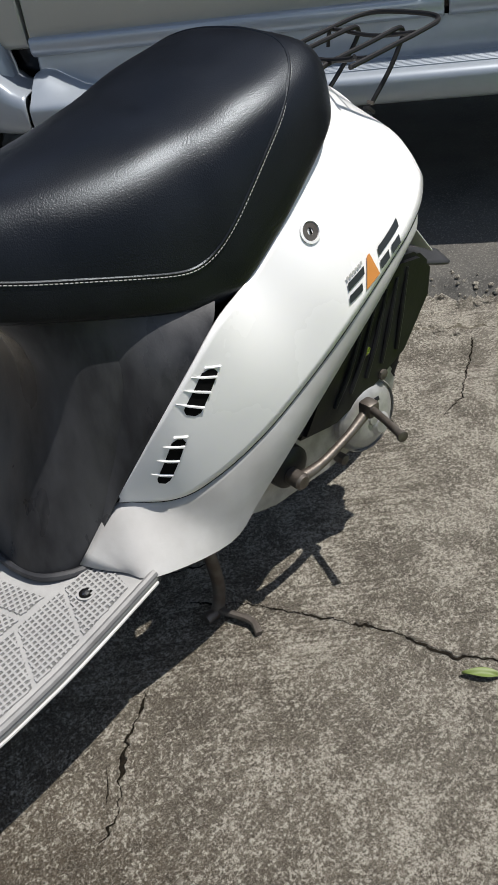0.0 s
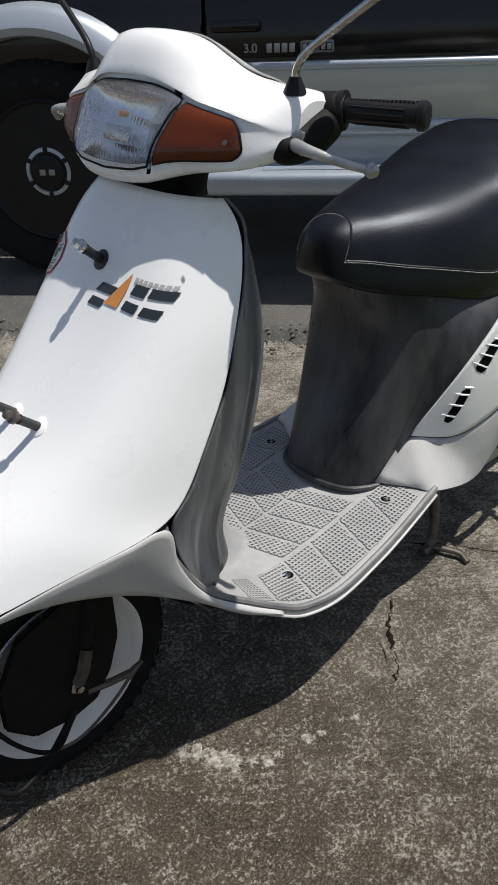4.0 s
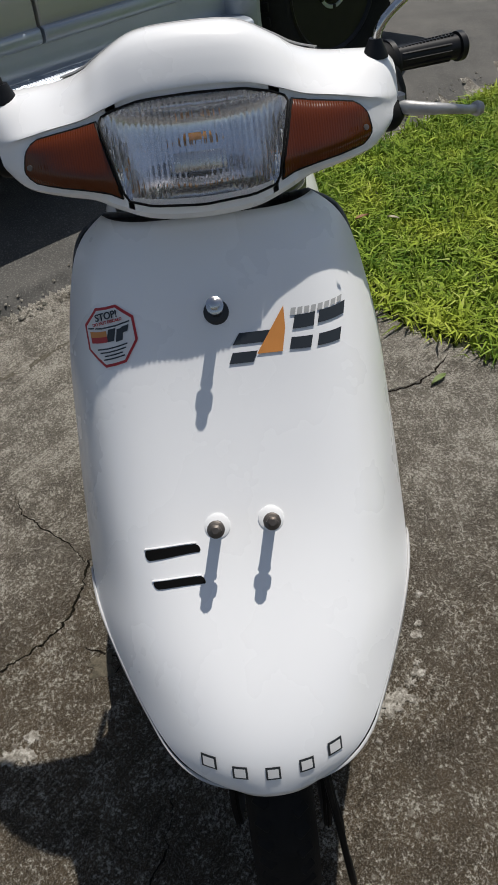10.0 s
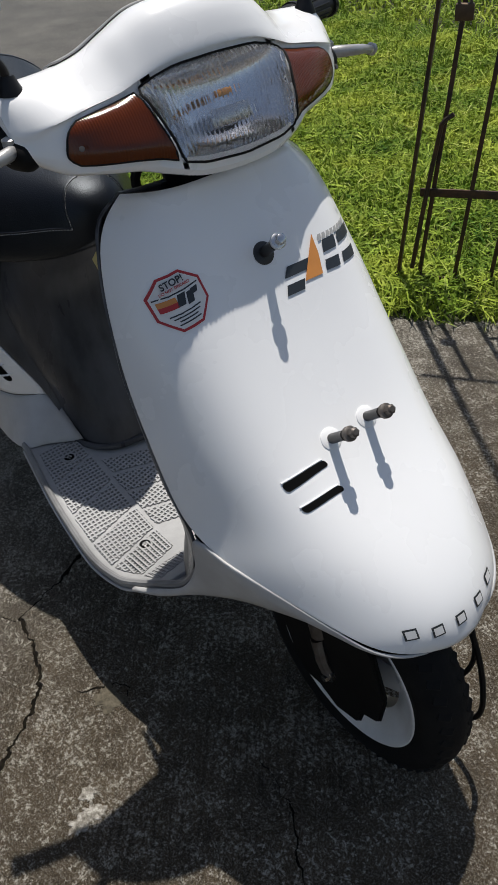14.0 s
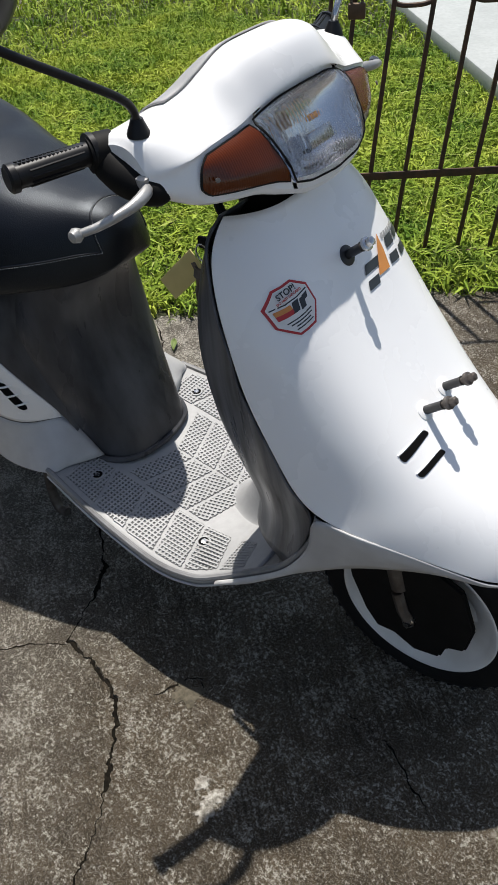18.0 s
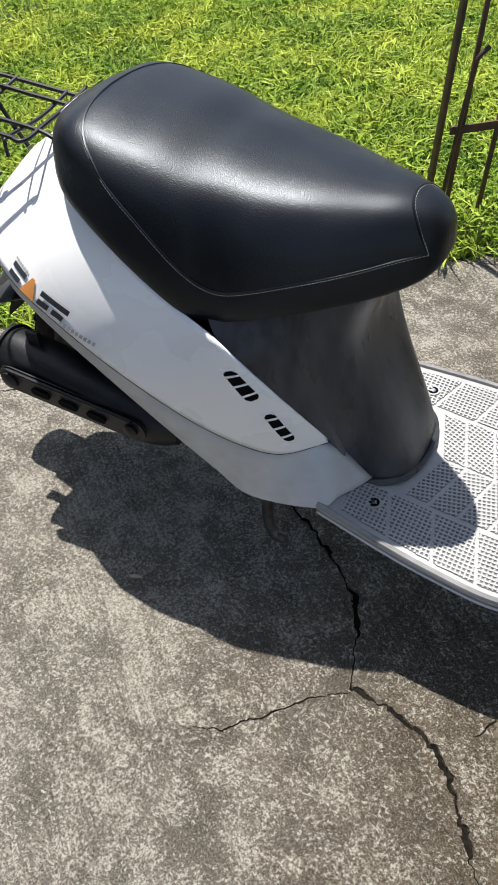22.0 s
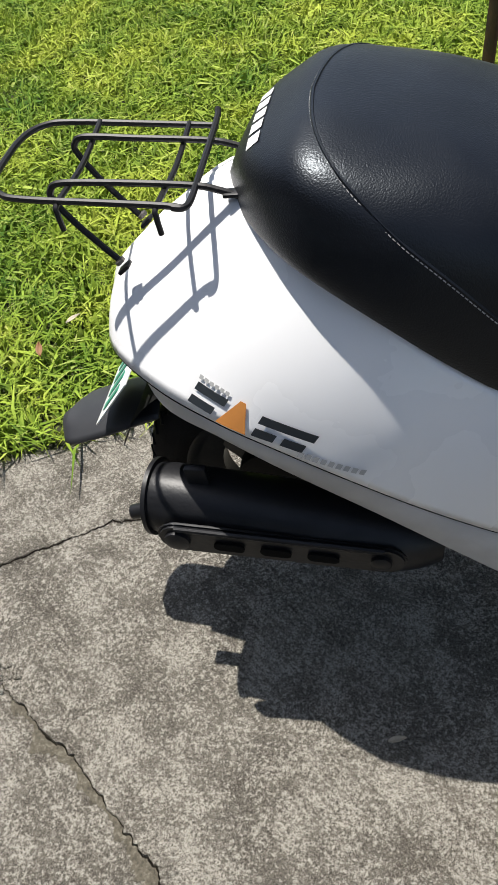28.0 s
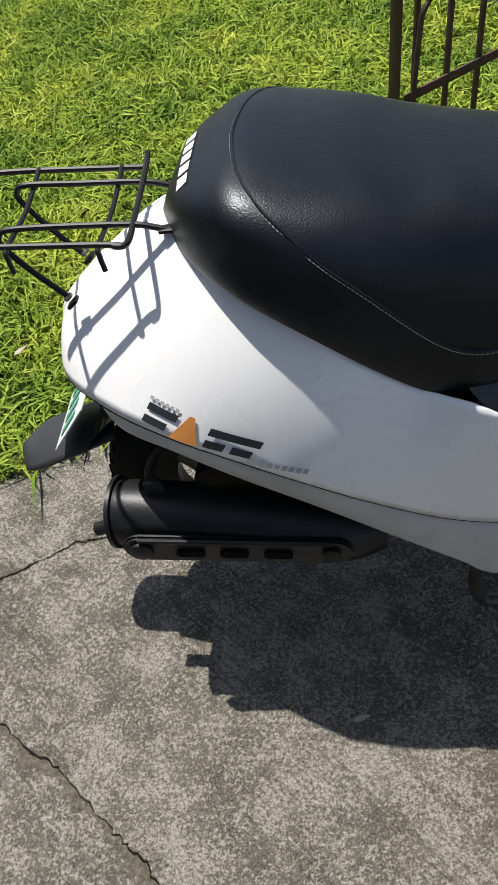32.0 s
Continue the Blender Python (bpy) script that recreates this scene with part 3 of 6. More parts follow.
def blades(name, n, xs, ys, accept, height, width, seed, lean=0.6):
    rng = np.random.default_rng(seed)
    x = rng.uniform(*xs, n)
    y = rng.uniform(*ys, n)
    ok = accept(x, y, rng)
    x, y = x[ok], y[ok]
    n = len(x)
    tuft = 0.6 + 0.4 * wobble(x, y, 3.1, 13) + 0.25 * wobble(x, y, 11.0, 17)
    h = rng.uniform(height[0], height[1], n) * np.clip(0.65 + 0.6 * tuft, 0.4, 1.8)
    a = rng.uniform(0, 2 * np.pi, n)
    w = rng.uniform(width[0], width[1], n)
    lx, ly = rng.normal(0, lean, n) * h, rng.normal(0, lean, n) * h
    z = ground_z(x, y) - 0.004
    dx, dy = np.cos(a) * w, np.sin(a) * w
    base = np.stack([x, y, z], -1)
    side = np.stack([dx, dy, 0 * dx], -1)
    midp = base + np.stack([lx * 0.35, ly * 0.35, h * 0.6], -1)
    tip = base + np.stack([lx, ly, h * (1 - 0.35 * np.clip(np.hypot(lx, ly) / h, 0, 1.2))], -1)
    V = np.stack([base - side * 0.6, base + side * 0.6, midp - side, midp + side, tip], 1).reshape(-1, 3)
    o = np.arange(n)[:, None] * 5
    F = np.concatenate([o + [0, 1, 3], o + [0, 3, 2], o + [2, 3, 4]], 1).reshape(-1, 3)
    me = bpy.data.meshes.new(name)
    me.vertices.add(len(V))
    me.vertices.foreach_set("co", V.astype(np.float32).ravel())
    me.loops.add(F.size)
    me.loops.foreach_set("vertex_index", F.ravel().astype(np.int32))
    me.polygons.add(len(F))
    me.polygons.foreach_set("loop_start", np.arange(0, F.size, 3, dtype=np.int32))
    me.materials.append(GRASS)
    me.update()
    me.validate()
    return new(name, me)


def on_lawn(x, y, rng):
    edge = lawn_y(x) + 0.03 * wobble(x, y, 14, 11)
    road = ROAD_N.x * x + ROAD_N.y * y < ROAD_EDGE - 0.08
    # thin patches between the tufts, a few centimetres wide
    thin = wobble(x, y, 38.0, 29) + 0.6 * wobble(x, y, 71.0, 31)
    keep = (thin > -0.25) | (rng.uniform(0, 1, len(x)) < 0.28)
    return (y > edge - 0.02 + np.abs(rng.normal(0, 0.03, len(x)))) & road & keep


grass = blades("grass", 230000, (-2.6, 1.6), (-0.2, 2.9), on_lawn, (0.020, 0.070), (0.0018, 0.0042), 5, 0.85)
tagged(grass, "short sunlit green lawn grass beside the drive", "grass", kind="stuff")
grass_far = blades("grass", 260000, (-6.5, 3.0), (0.0, 9.0),
                   lambda x, y, r: on_lawn(x, y, r) & ((x < -2.6) | (x > 1.6) | (y > 2.9)), (0.03, 0.085), (0.003, 0.0065), 6, 0.85)
tagged(grass_far, "sunlit green lawn grass further from the drive", "grass", kind="stuff")

weeds = blades("weeds", 60000, (-2.6, 1.6), (-0.2, 2.9), lambda x, y, r: on_lawn(x, y, r) & (wobble(x, y, 6.3, 21) > -0.2), (0.025, 0.06), (0.004, 0.0085), 8, 0.9)
tagged(weeds, "broad-leaved green weeds growing in the lawn", "weeds", kind="stuff")


# ---- loose chips along the broken road edge ----
def chips(name, n, seed, spot=None, spread=0.03):
    rng = np.random.default_rng(seed)
    V, F = [], []
    u = rng.uniform(-2.2, 2.6, n)
    d = ROAD_EDGE + rng.normal(-.005, .035, n)
    size = rng.uniform(.002, .006, n) + .009 * rng.random(n) ** 6
    for k in range(n):
        c = np.array((ROAD_N.x * d[k] + ROAD_U.x * u[k], ROAD_N.y * d[k] + ROAD_U.y * u[k]))
        if spot:
            c = np.array(spot) + rng.normal(0, spread, 2)
        z = float(ground_z(c[0], c[1]))
        a0 = rng.uniform(0, 6.3)
        o = len(V)
        for ring, (rr, h) in enumerate(((1.0, -.1), (.95, .45), (.45, .85))):
            for j in range(6):
                a = a0 + j * math.pi / 3
                r = size[k] * rr * rng.uniform(.75, 1.25)
                V.append((c[0] + r * math.cos(a), c[1] + r * .75 * math.sin(a), z + h * size[k]))
        for ring in (0, 1):
            for j in range(6):
                F.append((o + ring * 6 + j, o + ring * 6 + (j + 1) % 6, o + ring * 6 + 6 + (j + 1) % 6, o + ring * 6 + 6 + j))
        F.append(tuple(o + 12 + j for j in range(6)))
    me = bpy.data.meshes.new(name)
    me.from_pydata(V, [], F)
    me.materials.append(CONCRETE)
    return new(name, me)


tagged(chips("gravel", 46, 78, (-1.185, -.283), .022), "pale broken stones lying in a crack of the concrete", "gravel", kind="stuff")
tagged(chips("gravel", 1500, 77), "loose grey stone chips along the broken asphalt edge", "gravel", kind="stuff")
tagged(chips("gravel", 40, 78, (-1.27, -.17), .022), "small loose stones beside a crack in the drive", "gravel", kind="stuff")


# ---- the scooter ----
SC = Matrix.Translation((0, 0, 0.0004)) @ Matrix.Rotation(-0.02, 4, "X")
scooter = group("motor_scooter", "white motor scooter with black vinyl seat parked on concrete", "scooter", SC)

# front cover: rows from its top edge down to the nose, each a middle point and an outer edge
COVER_MID = [(.262, 0, .838), (.280, 0, .815), (.305, 0, .775), (.330, 0, .733), (.356, 0, .695), (.388, 0, .657), (.420, 0, .618), (.450, 0, .582),
             (.484, 0, .553), (.520, 0, .525), (.555, 0, .500), (.590, 0, .474), (.620, 0, .450), (.643, 0, .425), (.655, 0, .402), (.656, 0, .385)]
COVER_RIM = [(.214, .114, .830), (.216, .146, .808), (.227, .160, .770), (.242, .170, .727), (.263, .178, .685), (.278, .182, .640), (.302, .1845, .597),
             (.329, .187, .556), (.353, .188, .514), (.386, .188, .478), (.445, .180, .470), (.512, .155, .451), (.571, .127, .425), (.610, .104, .405),
             (.635, .073, .393), (.648, .034, .384)]
NROW = 61
CM, CR = curve_pts(COVER_MID, NROW), curve_pts(COVER_RIM, NROW)
for _ in range(40):
    CM[1:-1] = (CM[:-2] + 2 * CM[1:-1] + CM[2:]) / 4
for _ in range(12):
    CR[1:-1] = (CR[:-2] + 2 * CR[1:-1] + CR[2:]) / 4


def cover_point(i, w):
    p = 5.4 - 3.1 * smooth01((i - 20) / 34)
    k = abs(w) ** p
    q = CM[i] + (CR[i] - CM[i]) * k
    return (q[0], CR[i][1] * w, q[2])


WS = np.sin(np.linspace(-np.pi / 2, np.pi / 2, 41))
cover = part("front_cover", sheet([[cover_point(i, w) for w in WS] for i in range(NROW)]), WHITE, scooter)
shell(cover, 0.004, 0)


def cover_surface(y, z):
    """The place on the cover's outside at the given y and height, and its outward normal."""
    def xat(yy, zz):
        xs, zs = [], []
        for i in range(NROW):
            if abs(yy) <= CR[i][1]:
                q = cover_point(i, yy / CR[i][1])
                xs.append(q[0]), zs.append(q[2])
        return float(np.interp(-zz, [-a for a in zs], xs))
    e = 0.004
    x = xat(y, z)
    nrm = Vector((1, -(xat(y + e, z) - xat(y - e, z)) / (2 * e), -(xat(y, z + e) - xat(y, z - e)) / (2 * e))).normalized()
    return Vector((x, y, z)), nrm


# inner leg shield behind the cover
SH_MID = [(.20, 0, .82), (.182, 0, .80), (.155, 0, .76), (.135, 0, .70), (.124, 0, .65), (.122, 0, .60), (.130, 0, .54), (.146, 0, .48),
          (.175, 0, .42), (.200, 0, .37), (.208, 0, .335), (.205, 0, .300)]
SH_RIM = [(r[0] - 0.004, r[1] - 0.002, r[2]) for r in COVER_RIM[:10]] + [(.373, .1795, .420), (.338, .177, .335)]
SM, SR = curve_pts(SH_MID, 48), curve_pts(SH_RIM, 48)


def shield_point(i, w):
    k = abs(w) ** 3.2
    q = SM[i] + (SR[i] - SM[i]) * k
    return (q[0], SR[i][1] * w, q[2])


shield = part("leg_shield", sheet([[shield_point(i, w) for w in WS] for i in range(48)]), SHIELDP, scooter, "scuffed black plastic inner leg shield")
shell(shield, 0.004, 1)

# floorboard
FL_X = [-.19, -.08, 0, .10, .17, .215, .26, .30, .335, .378, .392]
FL_Y = [.196, .213, .222, .228, .219, .207, .198, .191, .185, .183, .186]
FL_Z = [.262, .245, .233, .222, .226, .246, .277, .306, .338, .412, .474]
FLC = curve_pts(list(zip(FL_X, FL_Y, FL_Z)), 60)


def floor_z(x):
    return float(np.interp(x, FLC[:, 0], FLC[:, 2]))


def floor_half(x):
    return float(np.interp(x, FLC[:, 0], FLC[:, 1]))


FW = np.linspace(-1, 1, 25)
NFL = int(np.searchsorted(FLC[:, 0], .285)) + 1
board = part("floorboard", sheet([[(q[0], q[1] * w, q[2] - .005) for w in FW] for q in FLC[:NFL]]), FLOORP, scooter, "worn grey plastic floorboard with square anti-slip treads")
shell(board, 0.010, 0)
# front end of the worn floor, its shadow put into a darker grey
shell(part("toe_ramp", sheet([[(q[0] + .003, q[1] * w, q[2] - .005) for w in FW] for q in FLC[NFL - 1:]]), RAMP, scooter, "scuffed grey ramp in front of the floor, coloured darker for its shadow"), 0.008, 0)
for s in (1, -1):
    part("edge_rib", tube([(q[0], (q[1] - .004) * s, q[2] + .001) for q in FLC], .0055, 8), RAMP, board)
    part("edge_trim", tube([(q[0] + .002, (q[1] + .0015) * s, q[2] - .012) for q in FLC], .0024, 8), STRIP, scooter, "thin pale trim along the floor edge")
under = []
for q in FLC:
    s = smooth01((q[0] - .2) / .2)
    under.append([(q[0] + 0.02 * s, (q[1] + .001) * w, q[2] - .012 - .016 * (1 - abs(w) ** 6)) for w in np.linspace(-1, 1, 31)])
part("floor_underside", sheet(under), STRIP, scooter)


# treads: panels of crossed ribs over a darker bed
TREADBED = material("darker_tread_bed", (0.16, 0.16, 0.158), 0.8, var=0.5, scale=30, dark=(0.08, 0.08, 0.078))


def tread(outline, turn=0.0, pitch=.0075, rib=.0029):
    """A panel of square-meshed ribs inside a convex outline of (x, y) on the floor."""
    o = np.array(outline, float)
    if np.cross(o[1] - o[0], o[2] - o[1]) < 0:
        o = o[::-1]
    c = o.mean(0)
    bm = bmesh.new()

    def clip(p, d):
        lo, hi = -9.0, 9.0
        for a, b in zip(o, np.roll(o, -1, 0)):
            e = b - a
            nrm = np.array((-e[1], e[0]))
            num, den = nrm @ (p - a), nrm @ d
            if abs(den) < 1e-9:
                if num < 0:
                    return None
            elif den > 0:
                lo = max(lo, -num / den)
            else:
                hi = min(hi, -num / den)
        return (lo, hi) if hi - lo > .004 else None

    for a in (turn, turn + math.pi / 2):
        d = np.array((math.cos(a), math.sin(a)))
        nn = np.array((-d[1], d[0]))
        for k in range(-40, 41):
            p = c + nn * k * pitch
            hit = clip(p, d)
            if not hit:
                continue
            p0, p1 = p + d * hit[0], p + d * hit[1]
            w = nn * rib / 2
            vs = []
            for q in (p0 - w, p1 - w, p1 + w, p0 + w):
                vs.append(bm.verts.new((q[0], q[1], floor_z(q[0]) + .0026)))
            for q in (p0 - w, p1 - w, p1 + w, p0 + w):
                vs.append(bm.verts.new((q[0], q[1], floor_z(q[0]) - .001)))
            bm.faces.new(vs[:4])
            for i in range(4):
                bm.faces.new((vs[i], vs[(i + 1) % 4], vs[4 + (i + 1) % 4], vs[4 + i]))
    pad = part("tread_pad", bm, FLOORP, board, smooth=False)
    bed = bmesh.new()
    n = 6
    rows = []
    a, b, c2, d2 = o[0], o[1], o[2], o[3]
    for u in np.linspace(0, 1, n):
        l, r = a + (d2 - a) * u, b + (c2 - b) * u
        rows.append([(*(l + (r - l) * v), floor_z((l + (r - l) * v)[0]) + .0008) for v in np.linspace(0, 1, n)])
    part("tread_bed", sheet(rows, bm=bed), TREADBED, pad)
    return pad


for s in (1, -1):
    for x0, x1 in ((-.165, -.085), (-.078, -.010), (-.003, .062), (.069, .125), (.132, .185)):
        y1a, y1b = floor_half(x0) - .018, floor_half(x1) - .018
        if x0 > .12:
            y1b -= .012
        inner = .112
        tread([(x0 - .015 + (.02 if x0 < -.15 else 0), inner * s), (x1 - .015, inner * s), (x1 + .012, y1b * s), (x0 + .012, y1a * s)])
    for x0, x1, h in ((-.055, -.020, .10), (-.013, .030, .104), (.037, .080, .104), (.087, .125, .104)):
        tread([(x0 + .012, .003 * s), (x1 + .012, .003 * s), (x1 - .018, h * s), (x0 - .018, h * s)], 0.28 * -s)
    tread([(.196, .112 * s), (.232, .118 * s), (.250, (floor_half(.250) - .020) * s), (.205, (floor_half(.205) - .022) * s)], 0.0, .0068, .0027)
    for x, z in ((-.112, .249), (.135, .214)):
        hole = part("screw_well", spin([(-.004, .0125), (.0035, .0125), (.0035, .0095), (-.004, .009)], (x, .144 * s, floor_z(x)), (0, 0, 1), 20), FLOORP, board)
        # dark disc painted as the shade down in the well
        part("screw_shade", spin([(.0005, .0095), (.0006, .0001)], (x, .144 * s, floor_z(x) + .0026), (0, 0, 1), 16), GAPSHADE, hole)
        part("screw", spin([(0, .0055), (.0022, .005), (.0026, .0018)], (x, .144 * s, floor_z(x) + .0020), (0, 0, 1), 10), CHROME, hole, "steel floor screw")

# toe bump joining the floor and the shield
rows = []
for k in np.linspace(0, 1, 22):
    row = []
    for w in WS:
        base = np.array((.098 + .155 * abs(w) ** 2.6, .090 * w, 0))
        crest = np.array((.178 + .075 * abs(w) ** 2.6, .066 * w, 0))
        q = base + (crest - base) * k ** .8
        row.append((q[0], q[1], floor_z(base[0]) - .001 + (.372 - floor_z(base[0])) * (.25 * k + .75 * k ** 2.0)))
    rows.append(row)
part("toe_bump", sheet(rows), FLOORP, scooter, "worn grey plastic hump in front of the feet")

# apron under the cover
AP_TOP = [(.215, .2080, .241), (.270, .1975, .279), (.335, .1870, .333), (.377, .1855, .408), (.391, .1885, .472), (.446, .179, .468), (.512, .154, .449), (.571, .126, .423), (.610, .103, .403), (.635, .072, .391), (.648, .025, .383), (.650, 0, .382)]
AP_LOW = [(.215, .2075, .237), (.275, .1950, .268), (.345, .181, .324), (.400, .171, .362), (.445, .161, .386), (.490, .150, .402), (.525, .137, .407), (.565, .117, .403), (.602, .092, .391), (.627, .060, .380), (.640, .024, .372), (.642, 0, .371)]
for s in (1, -1):
    a, b = curve_pts(AP_TOP, 60), curve_pts(AP_LOW, 60)
    rows = []
    for k in np.linspace(0, 1, 10):
        q = a + (b - a) * k
        q[:, 1] = (q[:, 1] + 0.001 + 0.005 * math.sin(k * math.pi) * smooth01(q[:, 1] / .05)) * s
        rows.append(q)
    shell(part("apron", sheet(rows), STRIP, scooter, "greyed white lower apron"), 0.004, 0)

# rear body
SEAM = [(-.201, .1223, .3372), (-.256, .168, .3317), (-.308, .1906, .346), (-.387, .2071, .3816), (-.477, .219, .4387), (-.5565, .222, .4897), (-.638, .207, .522),
        (-.704, .1885, .5425), (-.780, .149, .5554), (-.848, .0873, .5647), (-.866, .0, .5644)]
TOPE = [(-.2013, .1266, .3501), (-.254, .1715, .4537), (-.300, .189, .5147), (-.349, .192, .560), (-.411, .176, .578), (-.469, .172, .618), (-.537, .149, .672),
        (-.615, .0925, .712), (-.692, .022, .7277), (-.754, .0, .6957), (-.7895, 0, .6707)]
ST_TOP = [(-.133, .104, .262)] + SEAM
ST_LOW = [(-.165, .161, .2647), (-.190, .198, .2623), (-.3147, .1933, .2278), (-.3717, .2008, .2767), (-.446, .2099, .3468), (-.537, .212, .4212), (-.636, .1955, .4708), (-.718, .1747, .5087),
          (-.7854, .138, .5165), (-.830, .0757, .5363), (-.845, .0244, .546), (-.848, 0, .5489)]
NB = 56
SIDE = {}
for s in (1, -1):
    t_, m_ = curve_pts(TOPE, NB), curve_pts(SEAM, NB)
    rows = []
    for k in np.linspace(0, 1, 18):
        q = t_ + (m_ - t_) * k
        out = 0.012 * math.sin(k * math.pi) * np.linspace(.15, 1, NB)
        q[:, 1] = np.maximum(q[:, 1] + out * smooth01(q[:, 1] / .05), 0) * s
        q[:, 0] -= 0.02 * math.sin(k * math.pi) * smooth01((-.74 - q[:, 0]) / .1)
        rows.append(q)
    bm = sheet(rows)
    bm.normal_update()
    SIDE[s] = BVHTree.FromBMesh(bm)
    side = part("side_panel", bm, WHITE, scooter)
    shell(side, 0.004, 0)
    t_, l_ = curve_pts(ST_TOP, NB), curve_pts(ST_LOW, NB)
    rows = []
    for k in np.linspace(0, 1, 9):
        q = t_ + (l_ - t_) * k
        q[:, 1] = np.maximum(q[:, 1] + .006 * math.sin(k * math.pi) - .0025, 0) * s
        q[:, 2] -= .0025
        rows.append(q)
    inner = l_.copy()
    inner[:, 1] *= .55 * s
    inner[:, 2] += .012
    rows.append(inner)
    shell(part("lower_strip", sheet([r[:45] for r in rows]), STRIP, scooter, "greyed white lower body strip"), 0.004, 0)
    shell(part("tail_lamp", sheet([r[44:] for r in rows]), TAILRED, scooter, "dark red-brown tail lamp lens"), 0.004, 0)


for s in (1, -1):
    ln = curve_pts(SEAM, 90)
    part("panel_seam", tube([(q[0], (q[1] + .0008) * s, q[2] - .0012) for q in ln[:-6]], .0012, 6), GAPSHADE, scooter)
    part("apron_seam", tube([(q[0], (q[1] + .0012) * s, q[2] - .0030) for q in CR[36:58]], .0015, 6), GAPSHADE, scooter)


# the tail's back between the two side panels
edge = curve_pts(TOPE, NB)[30:]
part("tail_top", sheet([[(q[0], max(q[1], .0004) * w, q[2] - .0015 + .003 * (1 - w * w)) for w in np.linspace(-1, 1, 9)] for q in edge if q[0] > -.757]), WHITE, scooter)


def on_side(s, x, z, lift=0.0):
    """The place and outward normal on the side panel at x and z."""
    hit, nrm, _, _ = SIDE[s].ray_cast(Vector((x, s * .5, z)), Vector((0, -s, 0)))
    if hit is None:
        hit, nrm = Vector((x, s * .18, z)), Vector((0, s, 0))
    if nrm.y * s < 0:
        nrm = -nrm
    return hit + nrm * lift, nrm


# louvred vents in the side panels: a dark sheet painted as the opening's shade, crossed by white fins
for s in (1, -1):
    for quad in (((-.315, .509), (-.335, .503), (-.299, .449), (-.279, .461)), ((-.2645, .429), (-.280, .425), (-.252, .361), (-.2385, .366))):
        q = np.array(quad)

        def vent_at(u, v, lift, s=s, q=q):
            a, b = q[0] + (q[3] - q[0]) * v, q[1] + (q[2] - q[1]) * v
            c = a + (b - a) * u
            return on_side(s, c[0], c[1], lift)

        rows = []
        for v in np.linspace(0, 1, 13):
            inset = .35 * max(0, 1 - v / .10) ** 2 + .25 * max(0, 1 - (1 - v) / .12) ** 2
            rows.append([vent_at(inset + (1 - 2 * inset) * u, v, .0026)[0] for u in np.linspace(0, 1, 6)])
        hole = part("vent_shade", sheet(rows), GAPSHADE, scooter, "dark sheet standing for the shade inside a louvred vent")
        for v in (.17, .48, .80):
            rows = []
            for u in np.linspace(-.48 - .1 * v, 1.02, 11):
                taper = smooth01((u + .55) / .7)
                top, nrm = vent_at(u, v - .026 * taper, .0)
                low, _ = vent_at(u, v + .026 * taper, .0)
                rows.append([top + nrm * .0020, top * .6 + low * .4 + nrm * (.0026 + .0016 * taper), low + nrm * (.0026 + .0016 * taper), low + nrm * .0016 + Vector((0, 0, -.001))])
            part("vent_fin", sheet(rows), WHITE, hole)
        rows = []
        for u in np.linspace(0, 1.02, 8):
            p0, nrm = vent_at(u, -.06, 0)
            p1, _ = vent_at(u, .0, 0)
            rows.append([p0 + nrm * .0019, p0 * .5 + p1 * .5 + nrm * .0040, p1 + nrm * .0034])
        part("vent_brow", sheet(rows), WHITE, hole)
    p, nrm = on_side(s, -.5137, .605)
    if s == 1:
        lock = part("seat_lock", spin([(-.002, .0155), (.004, .0155), (.0045, .0125), (.001, .012)], p, nrm, 24), WHITE, scooter)
        part("lock_barrel", spin([(.0012, .012), (.003, .0115), (.0032, .0045), (.0015, .004)], p, nrm, 20), STEEL, lock, "steel lock barrel")
        # the keyhole's shade, a dark block set on the barrel
        part("keyhole", block((.002, .001, .008), p + nrm * .0036, 0, nrm.to_track_quat("Y", "Z").to_matrix()), GAPSHADE, lock)

# black box under the seat
BX = [(.248, -.068, .098, -.24), (.258, -.072, .100, -.24), (.30, -.085, .104, -.25), (.355, -.104, .112, -.27), (.43, -.126, .128, -.30), (.51, -.142, .136, -.33), (.56, -.136, .126, -.34), (.60, -.118, .116, -.34), (.66, -.095, .104, -.34)]
rows = []
for z, xf, hw, xr in curve_pts([(b[0], b[1] - .022 * float(smooth01((b[0] - .30) / .2)), b[2], b[3]) for b in BX], 30):
    ring = []
    for a in np.linspace(-1, 1, 41):
        k = abs(a)
        ring.append((xf + (xr - xf) * k ** 3.0, hw * np.sign(a) * (1 - (1 - k) ** 2.4) * (0.86 + .26 * k), z))
    rows.append(ring)
box = part("seat_box", sheet(rows), BLACKP, scooter, "scuffed black plastic box under the seat")
for s in (1, -1):
    # filler between box and side panel
    e = curve_pts([(-.133, .104, .258), (-.201, .1255, .346), (-.2535, .170, .451), (-.299, .187, .512), (-.345, .186, .553), (-.375, .160, .585)], 24)
    rows = []
    for i, q in enumerate(e):
        z = q[2]
        hw, xf, xr = (float(np.interp(z, [b[0] for b in BX], [b[j] for b in BX])) for j in (2, 1, 3))
        k = .80
        inn = np.array((xf + (xr - xf) * k ** 3.0, hw * (1 - (1 - k) ** 2.4) * (0.86 + .26 * k) - .002, z))
        rows.append([tuple((inn + (q - inn) * u + np.array((0, .006 * math.sin(u * math.pi), 0))) * np.array((1, s, 1))) for u in np.linspace(0, 1, 8)])
    part("box_flank", sheet(rows), BLACKP, box)
